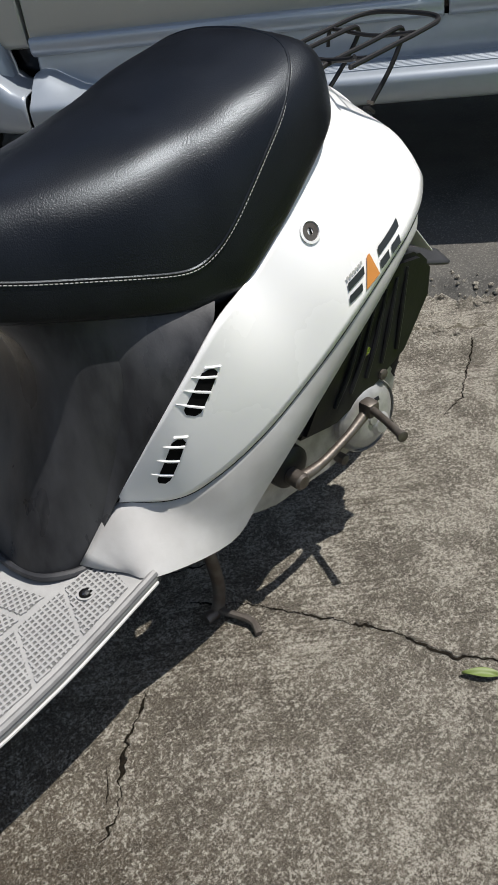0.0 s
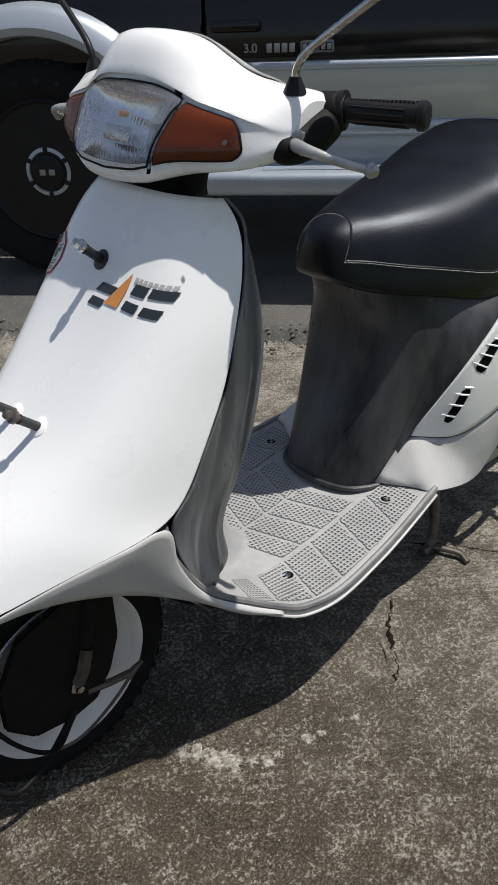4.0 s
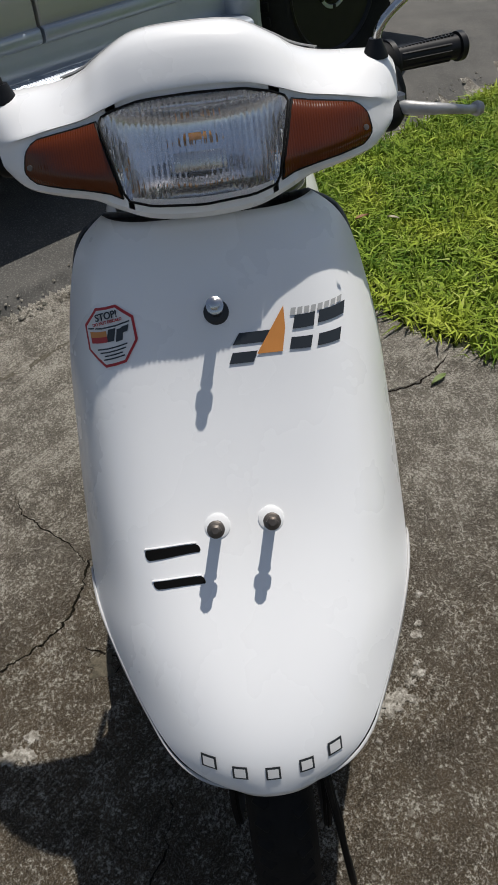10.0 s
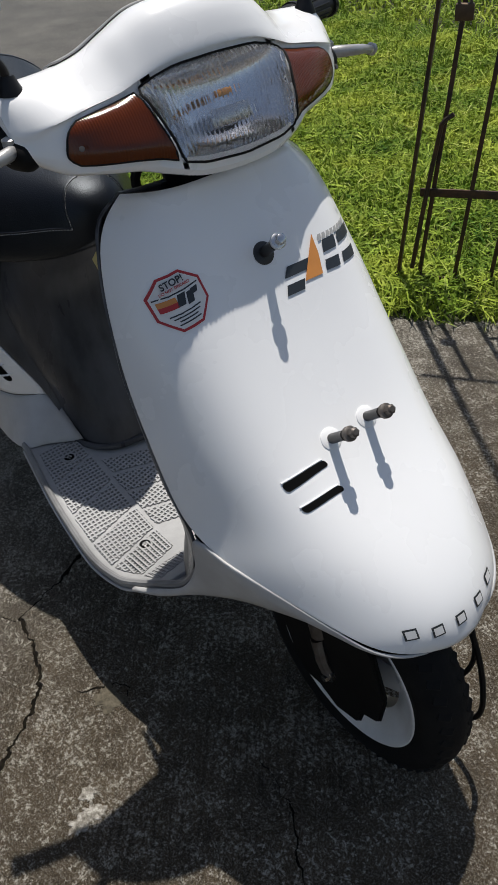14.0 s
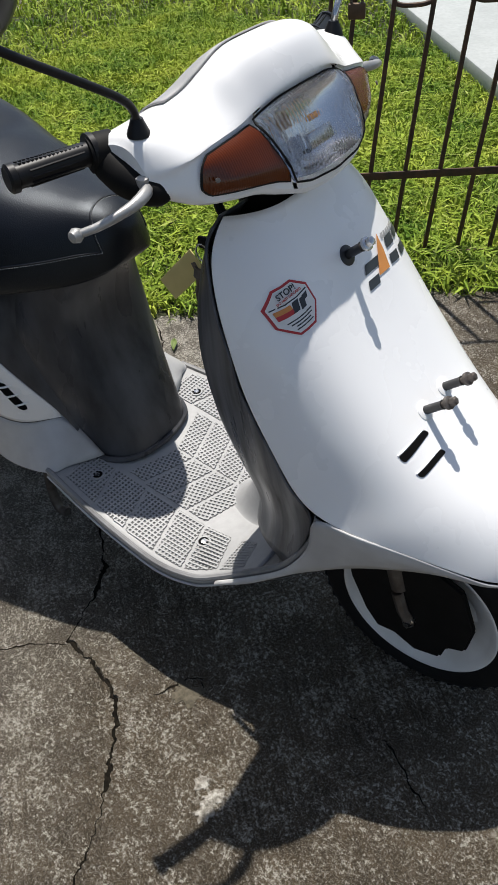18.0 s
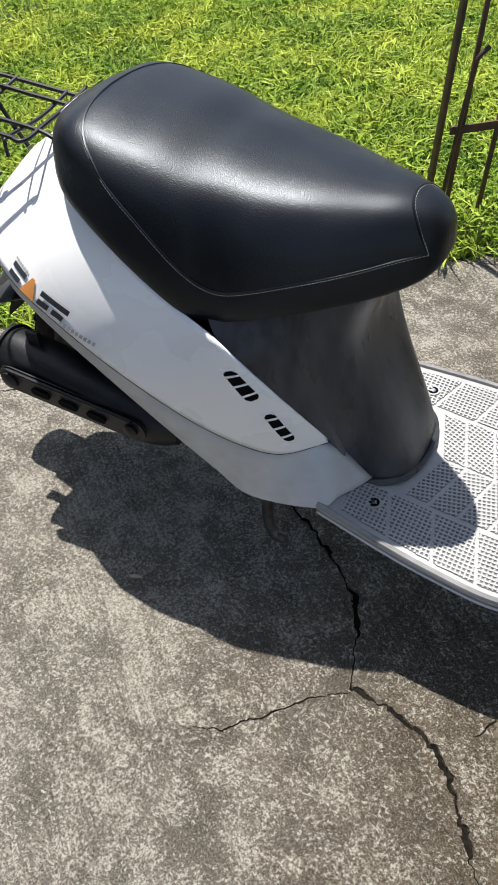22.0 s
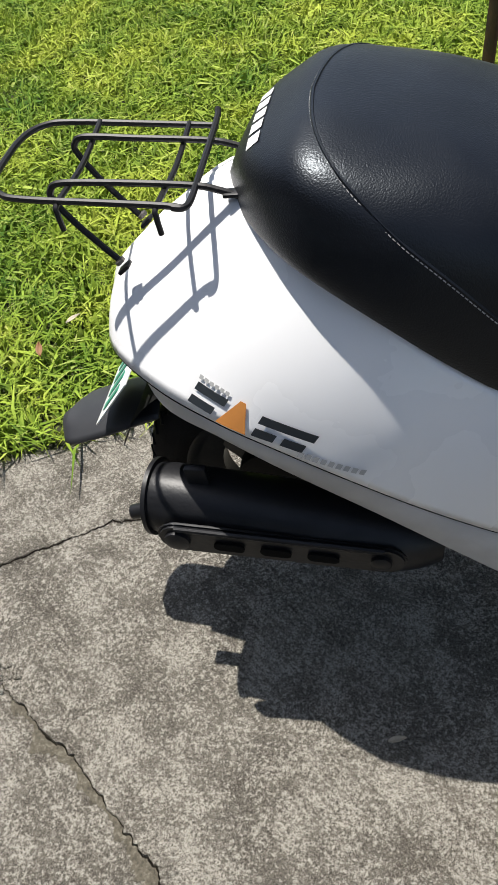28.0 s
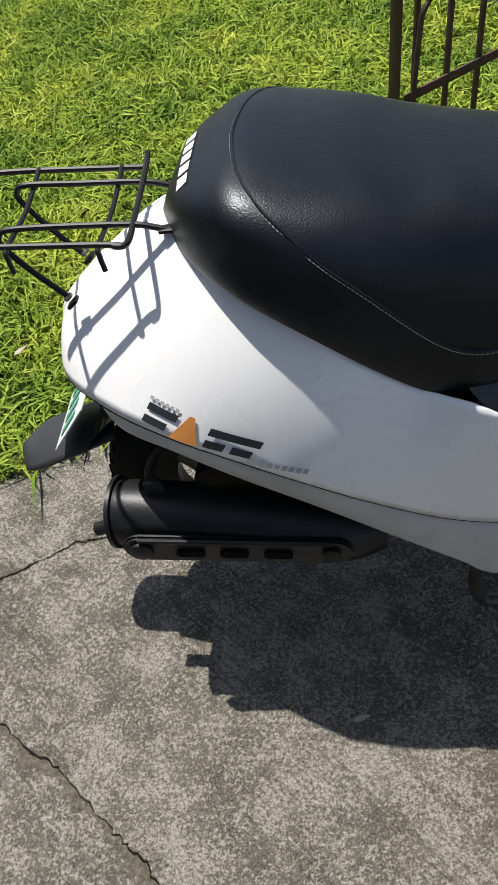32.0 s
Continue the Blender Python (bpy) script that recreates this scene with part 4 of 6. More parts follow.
part("box_skirt", tube([(xf_, y_, .254) for xf_, y_ in ((-.150, .112), (-.115, .100), (-.086, .075), (-.072, .035), (-.068, 0), (-.072, -.035), (-.086, -.075), (-.115, -.100), (-.150, -.112))], .006, 8, steps=40), BLACKP, box)

# seat
SEAT = [  # x, half width below, bottom z, top z, taper
    (-.0692, .0039, .656, .6786, 1), (-.0749, .0332, .640, .6973, 1), (-.0931, .0604, .626, .7147, 1), (-.1294, .0862, .6102, .7282, 1), (-.1768, .115, .5994, .7336, .9), (-.2413, .1456, .5848, .7423, .7),
    (-.3075, .1652, .5675, .7514, .5), (-.3684, .1738, .5538, .7636, .35), (-.4076, .1806, .5664, .7697, .2), (-.4622, .1802, .6054, .7853, .1), (-.5173, .1749, .6489, .7954, 0), (-.5819, .1561, .6901, .8076, 0),
    (-.6208, .128, .7051, .798, .12), (-.6533, .0857, .710, .7828, .2), (-.6757, .0429, .7064, .7532, .3), (-.6883, .0093, .7067, .7297, .3)]


def seat_half(wb, zb, zt, tp, n):
    h = zt - zb
    a = [(0, 0), (.6, 0), (.95, .03), (1.0, .14), (.985, .36), (.94, .62), (.86, .80), (.68, .93), (.36, .988), (0, 1)]
    b = [(0, 0), (.6, 0), (.95, .03), (1.0, .12), (.955, .34), (.86, .58), (.73, .77), (.55, .905), (.30, .98), (0, 1)]
    k = np.array([[ya + (yb - ya) * tp, za + (zb2 - za) * tp] for (ya, za), (yb, zb2) in zip(a, b)])
    hp = curve_pts(k, n)
    return hp[:, 0] * wb, zb + hp[:, 1] * h


rows = []
for x, wb, zb, zt, tp in curve_pts(SEAT, 64):
    y, z = seat_half(wb, zb, zt, tp, 28)
    rows.append([(x, a, b) for a, b in zip(y, z)] + [(x, -a, b) for a, b in zip(y[-2:0:-1], z[-2:0:-1])])
bm = sheet(rows, close_v=True, cap=True)
bm.normal_update()
SEATTREE = BVHTree.FromBMesh(bm)
seat = part("seat", bm, VINYL, scooter, "black vinyl seat with grey stitching")


def on_seat(origin, way):
    hit, nrm, _, _ = SEATTREE.ray_cast(Vector(origin), Vector(way).normalized())
    if hit is None:
        return None, None
    return hit, (-nrm if nrm.dot(Vector(way)) > 0 else nrm)


def seat_seam(points, from_pts, name="seam"):
    """A raised seam with a line of stitches, laid on the seat where rays from outside meet it."""
    line = []
    for p, o in zip(points, from_pts):
        h, _ = on_seat(o, Vector(p) - Vector(o))
        if h:
            line.append(h)
    if len(line) < 4:
        return
    d = curve_pts([tuple(v) for v in line], len(line) * 6)
    for _ in range(12):
        d[1:-1] = (d[:-2] + d[1:-1] + d[2:]) / 3
    sm = part(name, tube(d, .0022, 6), VINYL, seat)
    bm = bmesh.new()
    seglen = np.r_[0, np.cumsum(np.linalg.norm(np.diff(d, axis=0), axis=1))]
    for u in np.arange(0, seglen[-1] - .003, .0052):
        p0, p1 = (np.array([np.interp(v, seglen, d[:, j]) for j in range(3)]) for v in (u, u + .0034))
        mid = (p0 + p1) / 2
        c = np.array((-.33, 0, .66))
        o = (mid - c) / np.linalg.norm(mid - c)
        off = o * .0024 + np.array((0, 0, -.0014))
        tube([p0 + off, p1 + off], .0007, 4, bm=bm)
    part("stitching", bm, THREAD, sm, "grey thread stitches")


for s in (1, -1):
    pipe = [(-.089, .0505, .668), (-.112, .067, .666), (-.136, .083, .661), (-.175, .107, .652), (-.224, .133, .643), (-.272, .151, .632), (-.318, .164, .6205), (-.345, .169, .617), (-.374, .171, .625), (-.404, .174, .650),
            (-.437, .172, .683), (-.472, .168, .717), (-.504, .163, .744), (-.535, .147, .774), (-.553, .130, .788), (-.570, .105, .798), (-.583, .07, .803), (-.590, .03, .807), (-.592, 0, .808)]
    pts = [(x, y * s, z) for x, y, z in pipe]
    org = [(x, y * s * 1.0 + .25 * s * smooth01((.790 - z) / .03), z + .3 * smooth01((z - .765) / .03)) for x, y, z in pipe]
    pts = [tuple(np.array(p) - (np.array(o) - np.array(p)) * .3) for p, o in zip(pts, org)]
    seat_seam(pts, org)
    fr = [(-.089, .0505, .668), (-.094, .051, .682), (-.1015, .049, .696), (-.109, .043, .709), (-.117, .034, .718), (-.123, .018, .725), (-.125, 0, .727)]
    org = [(x + .1, (y + .12) * s, z + .25) for x, y, z in fr]
    pts = [(x, y * s, z) for x, y, z in fr]
    seat_seam([tuple(np.array(p) - (np.array(o) - np.array(p)) * .2) for p, o in zip(pts, org)], org)

# white maker's bars on the seat's rear
SEATPRINT = material("white_seat_print", (0.75, 0.75, 0.73), 0.5, var=0.2, scale=200)
for k in range(5):
    y0 = .046 - k * .0215
    quad = []
    for dy, dz in ((0, 0), (-.016, 0), (-.016, 1), (0, 1)):
        h, nn = on_seat((-.652 + .013 * dz, y0 + dy, 1.0), (0, 0, -1))
        quad.append(h + nn * .0012)
    bm = bmesh.new()
    bm.faces.new([bm.verts.new(v) for v in quad])
    part("printed_bar", bm, SEATPRINT, seat, smooth=False)

# handlebar cowl
CW = [  # y, ring of (x, z)
    (0.0, [(.298, .858), (.252, .957), (.256, .968), (.228, 1.008), (.175, 1.000), (.118, .955), (.118, .905), (.18, .862), (.24, .852)]),
    (.05, [(.295, .861), (.250, .955), (.254, .965), (.224, 1.004), (.172, .996), (.118, .952), (.118, .903), (.18, .862), (.24, .854)]),
    (.085, [(.285, .870), (.244, .944), (.247, .954), (.214, .986), (.168, .980), (.120, .946), (.118, .904), (.18, .866), (.238, .860)]),
    (.110, [(.271, .877), (.239, .935), (.241, .944), (.203, .968), (.162, .966), (.120, .942), (.119, .905), (.18, .869), (.232, .864)]),
    (.140, [(.259, .878), (.235, .929), (.234, .937), (.193, .956), (.155, .957), (.121, .940), (.120, .906), (.17, .874), (.222, .869)]),
    (.178, [(.238, .880), (.228, .920), (.225, .929), (.187, .951), (.152, .953), (.120, .938), (.120, .908), (.16, .883), (.203, .878)]),
    (.202, [(.214, .893), (.210, .910), (.206, .922), (.182, .947), (.150, .950), (.122, .937), (.122, .912), (.15, .890), (.185, .884)]),
    (.213, [(.197, .900), (.195, .912), (.192, .920), (.175, .938), (.152, .941), (.130, .932), (.130, .915), (.15, .898), (.172, .894)])]
ys = [-c[0] for c in CW[:0:-1]] + [c[0] for c in CW]
rg = [c[1] for c in CW[:0:-1]] + [c[1] for c in CW]
keys = np.array([[(x, y, z) for x, z in r] for y, r in zip(ys, rg)])
dense_rows = np.stack([curve_pts(keys[:, j], 85) for j in range(9)], 1)
rows = []
for r in dense_rows:
    pts = curve_pts(np.vstack([r[-1:], r, r[:2]]), 11 * 5 + 1)[5:-5]
    rows.append(pts[:-1])
bm = sheet(rows, close_v=True, cap=True)
gone = []
for f in bm.faces:
    c = f.calc_center_median()
    v = (c.z - .868) / .087
    if 0.04 < v < .96 and abs(c.y) < .072 + .017 * v and c.x > .296 - .045 * v - .016:
        gone.append(f)
bmesh.ops.delete(bm, geom=gone, context="FACES")
cowl = part("handlebar_cowl", bm, WHITE, scooter)

# lamp face: lower and upper edge by y
FACE = [(0, .252, .957, .297, .865), (.05, .250, .955, .294, .868), (.076, .246, .948, .287, .874), (.093, .242, .940, .277, .879), (.115, .238, .934, .270, .882), (.14, .234, .929, .258, .883), (.163, .230, .924, .244, .884), (.178, .228, .918, .234, .887)]


def face_point(y, v, lift):
    a = abs(y)
    xt, zt, xb, zb = (float(np.interp(a, [q[0] for q in FACE], [q[j] for q in FACE])) for j in (1, 2, 3, 4))
    n = Vector((.86, .25 * (1 if y > 0 else -1) * smooth01((a - .05) / .1), .36)).normalized()
    bulge = .010 * (1 - (2 * v - 1) ** 4) * (1 - (a / .19) ** 6)
    return Vector((xb + (xt - xb) * v, y, zb + (zt - zb) * v)) + n * (lift + bulge)


def hl_edge(v):
    return .075 + .018 * v


def lamp_sheet(y_of, lift, nu=26, nv=18, v0=0.0, v1=1.0):
    return sheet([[face_point(y_of(u, v), v, lift) for u in np.linspace(0, 1, nu)] for v in np.linspace(v0, v1, nv)])


def lens_material(name, color, ribs, rough=0.05, alpha=0.0, depth=0.8):
    m = bpy.data.materials.new(name)
    m.use_nodes = True
    nt = m.node_tree
    b = nt.nodes["Principled BSDF"]
    b.inputs["Base Color"].default_value = (*color, 1)
    b.inputs["Roughness"].default_value = rough
    b.inputs["Transmission Weight"].default_value = alpha
    b.inputs["IOR"].default_value = 1.45
    co = nt.nodes.new("ShaderNodeTexCoord")
    w = nt.nodes.new("ShaderNodeTexWave")
    w.bands_direction = "Y"
    w.inputs["Scale"].default_value = ribs
    w.inputs["Distortion"].default_value = 0.6
    nt.links.new(co.outputs["Object"], w.inputs["Vector"])
    bp = nt.nodes.new("ShaderNodeBump")
    bp.inputs["Strength"].default_value = depth
    bp.inputs["Distance"].default_value = 0.002
    nt.links.new(w.outputs["Fac"], bp.inputs["Height"])
    nt.links.new(bp.outputs["Normal"], b.inputs["Normal"])
    return m


GLASS = lens_material("ribbed_clear_glass", (0.97, 0.98, 1.0), 62, 0.02, 0.95, 0.15)
AMBER = lens_material("amber_lens", (0.11, 0.021, 0.0025), 120, 0.10, 0.15, 0.15)
REFLECT = lens_material("silvered_reflector", (0.74, 0.75, 0.77), 40, 0.09, 0.0, 0.12)
REFLECT.node_tree.nodes["Principled BSDF"].inputs["Metallic"].default_value = 1.0
BULB = material("amber_bulb", (0.7, 0.30, 0.06), 0.2, var=0.2, scale=90)



def bowl_point(u, v):
    """The hollow of the reflector behind the glass, with two upright side walls."""
    y = hl_edge(v) * (2 * u - 1)
    deep = .040 * (1 - abs(2 * u - 1) ** 3) * (1 - abs(2 * v - 1) ** 4)
    return face_point(y, v, -.0045) + Vector((-.92, 0, -.30)) * deep


head = part("headlamp", sheet([[bowl_point(u, v) for u in np.linspace(0, 1, 44)] for v in np.linspace(0, 1, 26)]), REFLECT, cowl, "silvered reflector of the headlamp")
rows = [[face_point(hl_edge(v) * u, v, .004 + .0009 * math.sin(hl_edge(v) * u / .0056 * 2 * math.pi)) for u in np.linspace(-1, 1, 221)] for v in np.linspace(0, 1, 14)]
part("headlamp_lens", sheet(rows), GLASS, head, "clear ribbed headlamp glass")
part("bulb", spin([(-.010, .0008), (-.008, .0035), (.008, .0035), (.011, .0008)], face_point(.0, .62, -.018), (0, 1, 0), 14), BULB, head)
part("bulb_shade", block((.004, .052, .018), face_point(0, .40, -.016), .002, Matrix.Rotation(radians(-22), 3, "Y")), CHROME, head)
ring = [face_point(hl_edge(0) * u, 0, .0042) for u in np.linspace(-.96, .96, 16)] + [face_point(hl_edge(v), v, .0042) for v in np.linspace(.08, .92, 8)] + \
       [face_point(hl_edge(1) * u, 1, .0042) for u in np.linspace(.96, -.96, 16)] + [face_point(-hl_edge(v), v, .0042) for v in np.linspace(.92, .08, 8)]
part("lamp_gasket", tube([tuple(p) for p in ring], .0014, 6, closed=True), MATTBLACK, head)
for s in (1, -1):
    def ind_y(u, v, s=s):
        lo = hl_edge(v) + .0035
        hi = .178 - .014 * (2 * v - 1) ** 4 - .010 * v
        return s * (lo + (hi - lo) * u)
    ind = part("turn_signal", lamp_sheet(ind_y, .0035, 16, 14, .02, .97), AMBER, cowl, "amber turn signal lens")
    loop = [face_point(ind_y(u, .02), .02, .002) for u in np.linspace(0, 1, 8)] + [face_point(ind_y(1, v), v, .002) for v in np.linspace(.1, .9, 8)] + [face_point(ind_y(u, .97), .97, .002) for u in np.linspace(1, 0, 8)] + [face_point(ind_y(0, v), v, .002) for v in np.linspace(.9, .1, 6)]
    part("signal_gasket", tube([tuple(p) for p in loop], .0017, 6, closed=True), MATTBLACK, ind)
    p = face_point(s * .163, .38, .0125)
    part("signal_screw", spin([(0, .003), (.0015, .0028), (.0017, .001)], p, (.8, .3 * s, .4), 10), STEEL, ind)

    # grip, lever and mirror
    grip = part("grip", tube([(.128, .200 * s, .928), (.118, .228 * s, .928), (.105, .262 * s, .927), (.092, .300 * s, .926)], .0130, 18), GRIPR, scooter, "black ribbed rubber grip")
    part("grip_flange", spin([(-.004, .017), (-.003, .0215), (.003, .0215), (.004, .017)], (.122, .218 * s, .928), (-.33, .94 * s, 0), 24), GRIPR, grip)
    part("grip_end", spin([(-.004, .013), (-.003, .0158), (.004, .0158), (.0065, .013), (.0068, .003)], (.0905, .304 * s, .926), (-.33, .94 * s, 0), 22), GRIPR, grip)
    pad = bmesh.new()
    for k in range(16):
        for j in (-1, 1):
            c = Vector((.118 - .0017 * k, (.229 + .0044 * k) * s, .9275 + .0129)) + Vector((.0035 * j, 0, -.0006))
            block((.0026, .0026, .0016), c, 0, None, pad)
    part("grip_studs", pad, GRIPR, grip, smooth=False)
    for a in np.linspace(0, 2 * math.pi, 12, endpoint=False):
        if math.sin(a) < .75:
            o = Vector((math.cos(a) * .0130, 0, math.sin(a) * .0130))
            part("grip_rib", tube([Vector((.116, .232 * s, .928)) + o, Vector((.096, .292 * s, .9265)) + o], .0014, 5), GRIPR, grip)
    recess = part("lever_recess", tube([(.212, .196 * s, .893), (.203, .200 * s, .894), (.185, .204 * s, .897), (.160, .207 * s, .905), (.138, .207 * s, .915), (.126, .206 * s, .920)], [.006, .015, .020, .0225, .0215, .017], 20, steps=26), MATTBLACK, cowl, "black hollow round the lever pivot")
    part("switch_housing", tube([(.133, .196 * s, .926), (.126, .212 * s, .926), (.121, .222 * s, .926)], [.022, .0225, .019], 22, steps=10), MATTBLACK, cowl)
    part("lever_pivot", spin([(-.012, .0075), (.011, .0075), (.013, .004)], (.190, .214 * s, .902), (0, 0, 1), 16), ALLOY, recess)
    lv = part("brake_lever", tube([(.186, .205 * s, .902), (.200, .222 * s, .902), (.206, .245 * s, .900), (.202, .266 * s, .896), (.190, .287 * s, .889), (.177, .301 * s, .884)], [.0062, .0075, .0065, .0055, .0048, .0045], 10, steps=28), ALLOY, scooter, "bare alloy brake lever")
    part("lever_ball", spin([(-.0085, .0005), (-.006, .006), (0, .0085), (.006, .006), (.0085, .0005)], (.174, .305 * s, .883), (0, 1, 0), 14), ALLOY, lv)
    mir = part("mirror_boot", spin([(0, .0135), (.004, .0125), (.012, .009), (.018, .0065)], (.173, .193 * s, .948), (0, 0, 1), 18), GRIPR, scooter, "black rubber mirror boot")
    part("mirror_stalk", tube([(.173, .194 * s, .958), (.174, .197 * s, .975), (.172, .212 * s, .992), (.164, .258 * s, 1.022), (.150, .330 * s, 1.068), (.126, .338 * s, 1.088)], .0046, 10, steps=30), CHROME if s == 1 else BLACK, mir)
    hd = Matrix.Translation((.112, .335 * s, 1.104)) @ Matrix.Rotation(radians(4 * s), 4, "Z") @ Matrix.Rotation(radians(12), 4, "Y") @ Matrix.Rotation(radians(-16 * s), 4, "X")
    bm = bmesh.new()
    rows = []
    for r, d in ((.001, .026), (.45, .024), (.75, .018), (.93, .008), (1.0, -.004), (.985, -.010), (.95, -.011)):
        rows.append([tuple(hd @ Vector((d, .070 * r * math.copysign(abs(math.cos(a)) ** .8, math.cos(a)), .056 * r * math.copysign(abs(math.sin(a)) ** .8, math.sin(a))))) for a in np.linspace(0, 2 * math.pi, 36, endpoint=False)])
    part("mirror_shell", sheet(rows, close_v=True), GRIPR, mir, "black plastic mirror housing")
    rows = [[tuple(hd @ Vector((-.0095, .068 * r * math.copysign(abs(math.cos(a)) ** .8, math.cos(a)), .054 * r * math.copysign(abs(math.sin(a)) ** .8, math.sin(a))))) for a in np.linspace(0, 2 * math.pi, 36, endpoint=False)] for r in (.001, 1)]
    part("mirror_glass", sheet(rows, close_v=True), MIRRORGLASS, mir, "silvered mirror glass")

# steering neck and instrument back
part("steering_neck", spin([(-.06, .05), (0, .046), (.035, .052), (.05, .06)], (.205, 0, .825), (-.12, 0, 1), 24), MATTBLACK, scooter)
rows = []
for r in dense_rows[19:-19]:
    p = curve_pts(r[3:7], 14)[4:]
    c = p.mean(0) + np.array((.04, 0, -.01))
    d = p - c
    d /= np.linalg.norm(d, axis=1)[:, None]
    rows.append(p + d * .0025)
shell(part("instrument_cover", sheet(rows), FLOORP, cowl, "grey plastic instrument cover"), .002, 0)
part("cable_bundle", tube([(.19, -.05, .86), (.17, -.07, .82), (.20, -.06, .77)], .006, 8, steps=14), MATTBLACK, scooter)


# wheels
def wheel(name, x, z, r_rim, r_tyre, w, hub, label, rim_paint=None):
    t = group(name, "", "")
    t.parent = scooter
    tagged(t, label)
    prof = [(-w * .42, r_rim - .004), (-w * .5, r_rim + .014), (-w * .47, r_tyre - .024), (-w * .33, r_tyre - .008), (-w * .1, r_tyre - .001), (0, r_tyre), (w * .1, r_tyre - .001), (w * .33, r_tyre - .008), (w * .47, r_tyre - .024), (w * .5, r_rim + .014), (w * .42, r_rim - .004)]
    part("tyre", spin(curve_pts(prof, 41), (x, 0, z), (0, 1, 0), 64, ring=True), RUBBER, t)
    half = [(.42, .004), (.455, -.002), (.43, -.009), (.36, -.014), (.33, -.020), (.16, -.050)]
    rp = [(-w * a, r_rim + b) for a, b in half] + [(w * a, r_rim + b) for a, b in half[::-1]]
    part("rim", spin(rp, (x, 0, z), (0, 1, 0), 64, ring=True), rim_paint or RIM, t, "dark rim" if rim_paint else "white painted rim")
    for k in range(3):
        a = radians(20 + 120 * k)
        d = Vector((math.cos(a), 0, math.sin(a)))
        n = Vector((-d.z, 0, d.x))
        c = Vector((x, 0, z))
        rows = []
        for r, hw, th in ((.03, .034, .016), (.06, .026, .014), (.09, .022, .013), (r_rim - .044, .030, .012)):
            q = c + d * r
            rows.append([q + n * hw + Vector((0, th, 0)), q + n * (hw * .5) + Vector((0, th + .004, 0)), q - n * (hw * .5) + Vector((0, th + .004, 0)), q - n * hw + Vector((0, th, 0)), q - n * hw + Vector((0, -th, 0)), q - n * hw * .5 + Vector((0, -th - .004, 0)), q + n * hw * .5 + Vector((0, -th - .004, 0)), q + n * hw + Vector((0, -th, 0))])
        part("spoke", sheet(np.array([[tuple(v) for v in r] for r in rows]), close_v=True, cap=True), rim_paint or RIM, t)
    part("hub", spin([(-.045, .018), (-.044, hub), (.044, hub), (.045, .018)], (x, 0, z), (0, 1, 0), 32), MATTBLACK, t)
    for k in range(46):
        a = 2 * math.pi * k / 46
        for sd in (1, -1):
            m = Matrix.Translation((x, 0, z)) @ Matrix.Rotation(a + (.07 if sd > 0 else 0), 4, "Y") @ Matrix.Translation((0, sd * w * .27, r_tyre - .0078)) @ Matrix.Rotation(radians(32 * sd), 4, "Z") @ Matrix.Rotation(radians(-24 * sd), 4, "X")
            if k == 0 and sd == 1:
                lug = part("tread_block", block((.013, .019, .006), (0, 0, 0), .0012, None, None, 1), RUBBER, t)
                lug.matrix_local = m
                first = lug
            else:
                o = first.copy()
                scene.collection.objects.link(o)
                o.matrix_local = m
    return t


FW_X, FW_Z = .487, .178
wheel("front_wheel", FW_X, FW_Z, .138, .190, .078, .052, "front wheel with white rim and black tyre")
wheel("rear_wheel", -.700, .255, .138, .198, .084, .060, "rear wheel with dark rim and black tyre", HEATBLACK)

# front suspension
for s in (1, -1):
    fork = part("fork_leg", tube([(.405, .052 * s, .44), (.435, .054 * s, .34), (.462, .055 * s, .24)], [.017, .016, .014], 14, steps=12), MATTBLACK if s == 1 else STEEL, scooter, "dark steel fork leg")
    part("fork_cover", plate([(.405, .30), (.47, .34), (.56, .31), (.60, .24), (.60, .17), (.56, .125), (.50, .115), (.455, .125), (.425, .165), (.405, .22)] if s == 1 else [(.365, .31), (.47, .34), (.565, .30), (.592, .225), (.583, .165), (.552, .150), (.545, .118), (.50, .105), (.462, .122), (.43, .118), (.405, .15), (.375, .215)], .010,
         Matrix(((1, 0, 0, 0), (0, 0, 1, .050 * s - (.010 if s == -1 else 0)), (0, 1, 0, 0), (0, 0, 0, 1))), .004), MATTBLACK, fork, "black plastic link cover")
    part("axle_nut", spin([(0, .012), (.008, .012), (.010, .007), (.016, .006)], (FW_X, .058 * s, FW_Z), (0, s, 0), 6), CHROME, fork)
    part("link_arm", tube([(.462, .062 * s, .235), (.475, .064 * s, .20), (FW_X, .062 * s, FW_Z)], .010, 8), STEEL, fork)
drum = part("brake_drum", spin([(.030, .055), (.044, .052), (.047, .03), (.048, .008)], (FW_X, 0, FW_Z), (0, 1, 0), 32), HEATBLACK, scooter, "black front brake drum plate")
arm = part("brake_arm", tube([(.470, .056, .150), (.43, .058, .140), (.395, .058, .134)], [.007, .006, .006], 8), STEEL, drum)
part("adjuster", tube([(.400, .058, .128), (.385, .060, .140), (.372, .061, .146)], [.007, .005, .003], 8), STEEL, arm)
part("brake_cable", tube([(.392, .060, .132), (.44, .066, .105), (.50, .070, .085), (.56, .072, .100)], .0025, 6, steps=20), STEEL, scooter)
part("speedo_cable", tube([(.495, .060, .135), (.56, .072, .085), (.615, .080, .075), (.650, .076, .135), (.645, .066, .24), (.615, .055, .34), (.59, .05, .38)], .0042, 8, steps=44), MATTBLACK, scooter)
part("front_brake_cable", tube([(.500, .062, .125), (.545, .074, .098), (.60, .072, .16), (.632, .064, .25), (.625, .055, .33), (.60, .05, .38)], .0036, 8, steps=40), MATTBLACK, scooter)
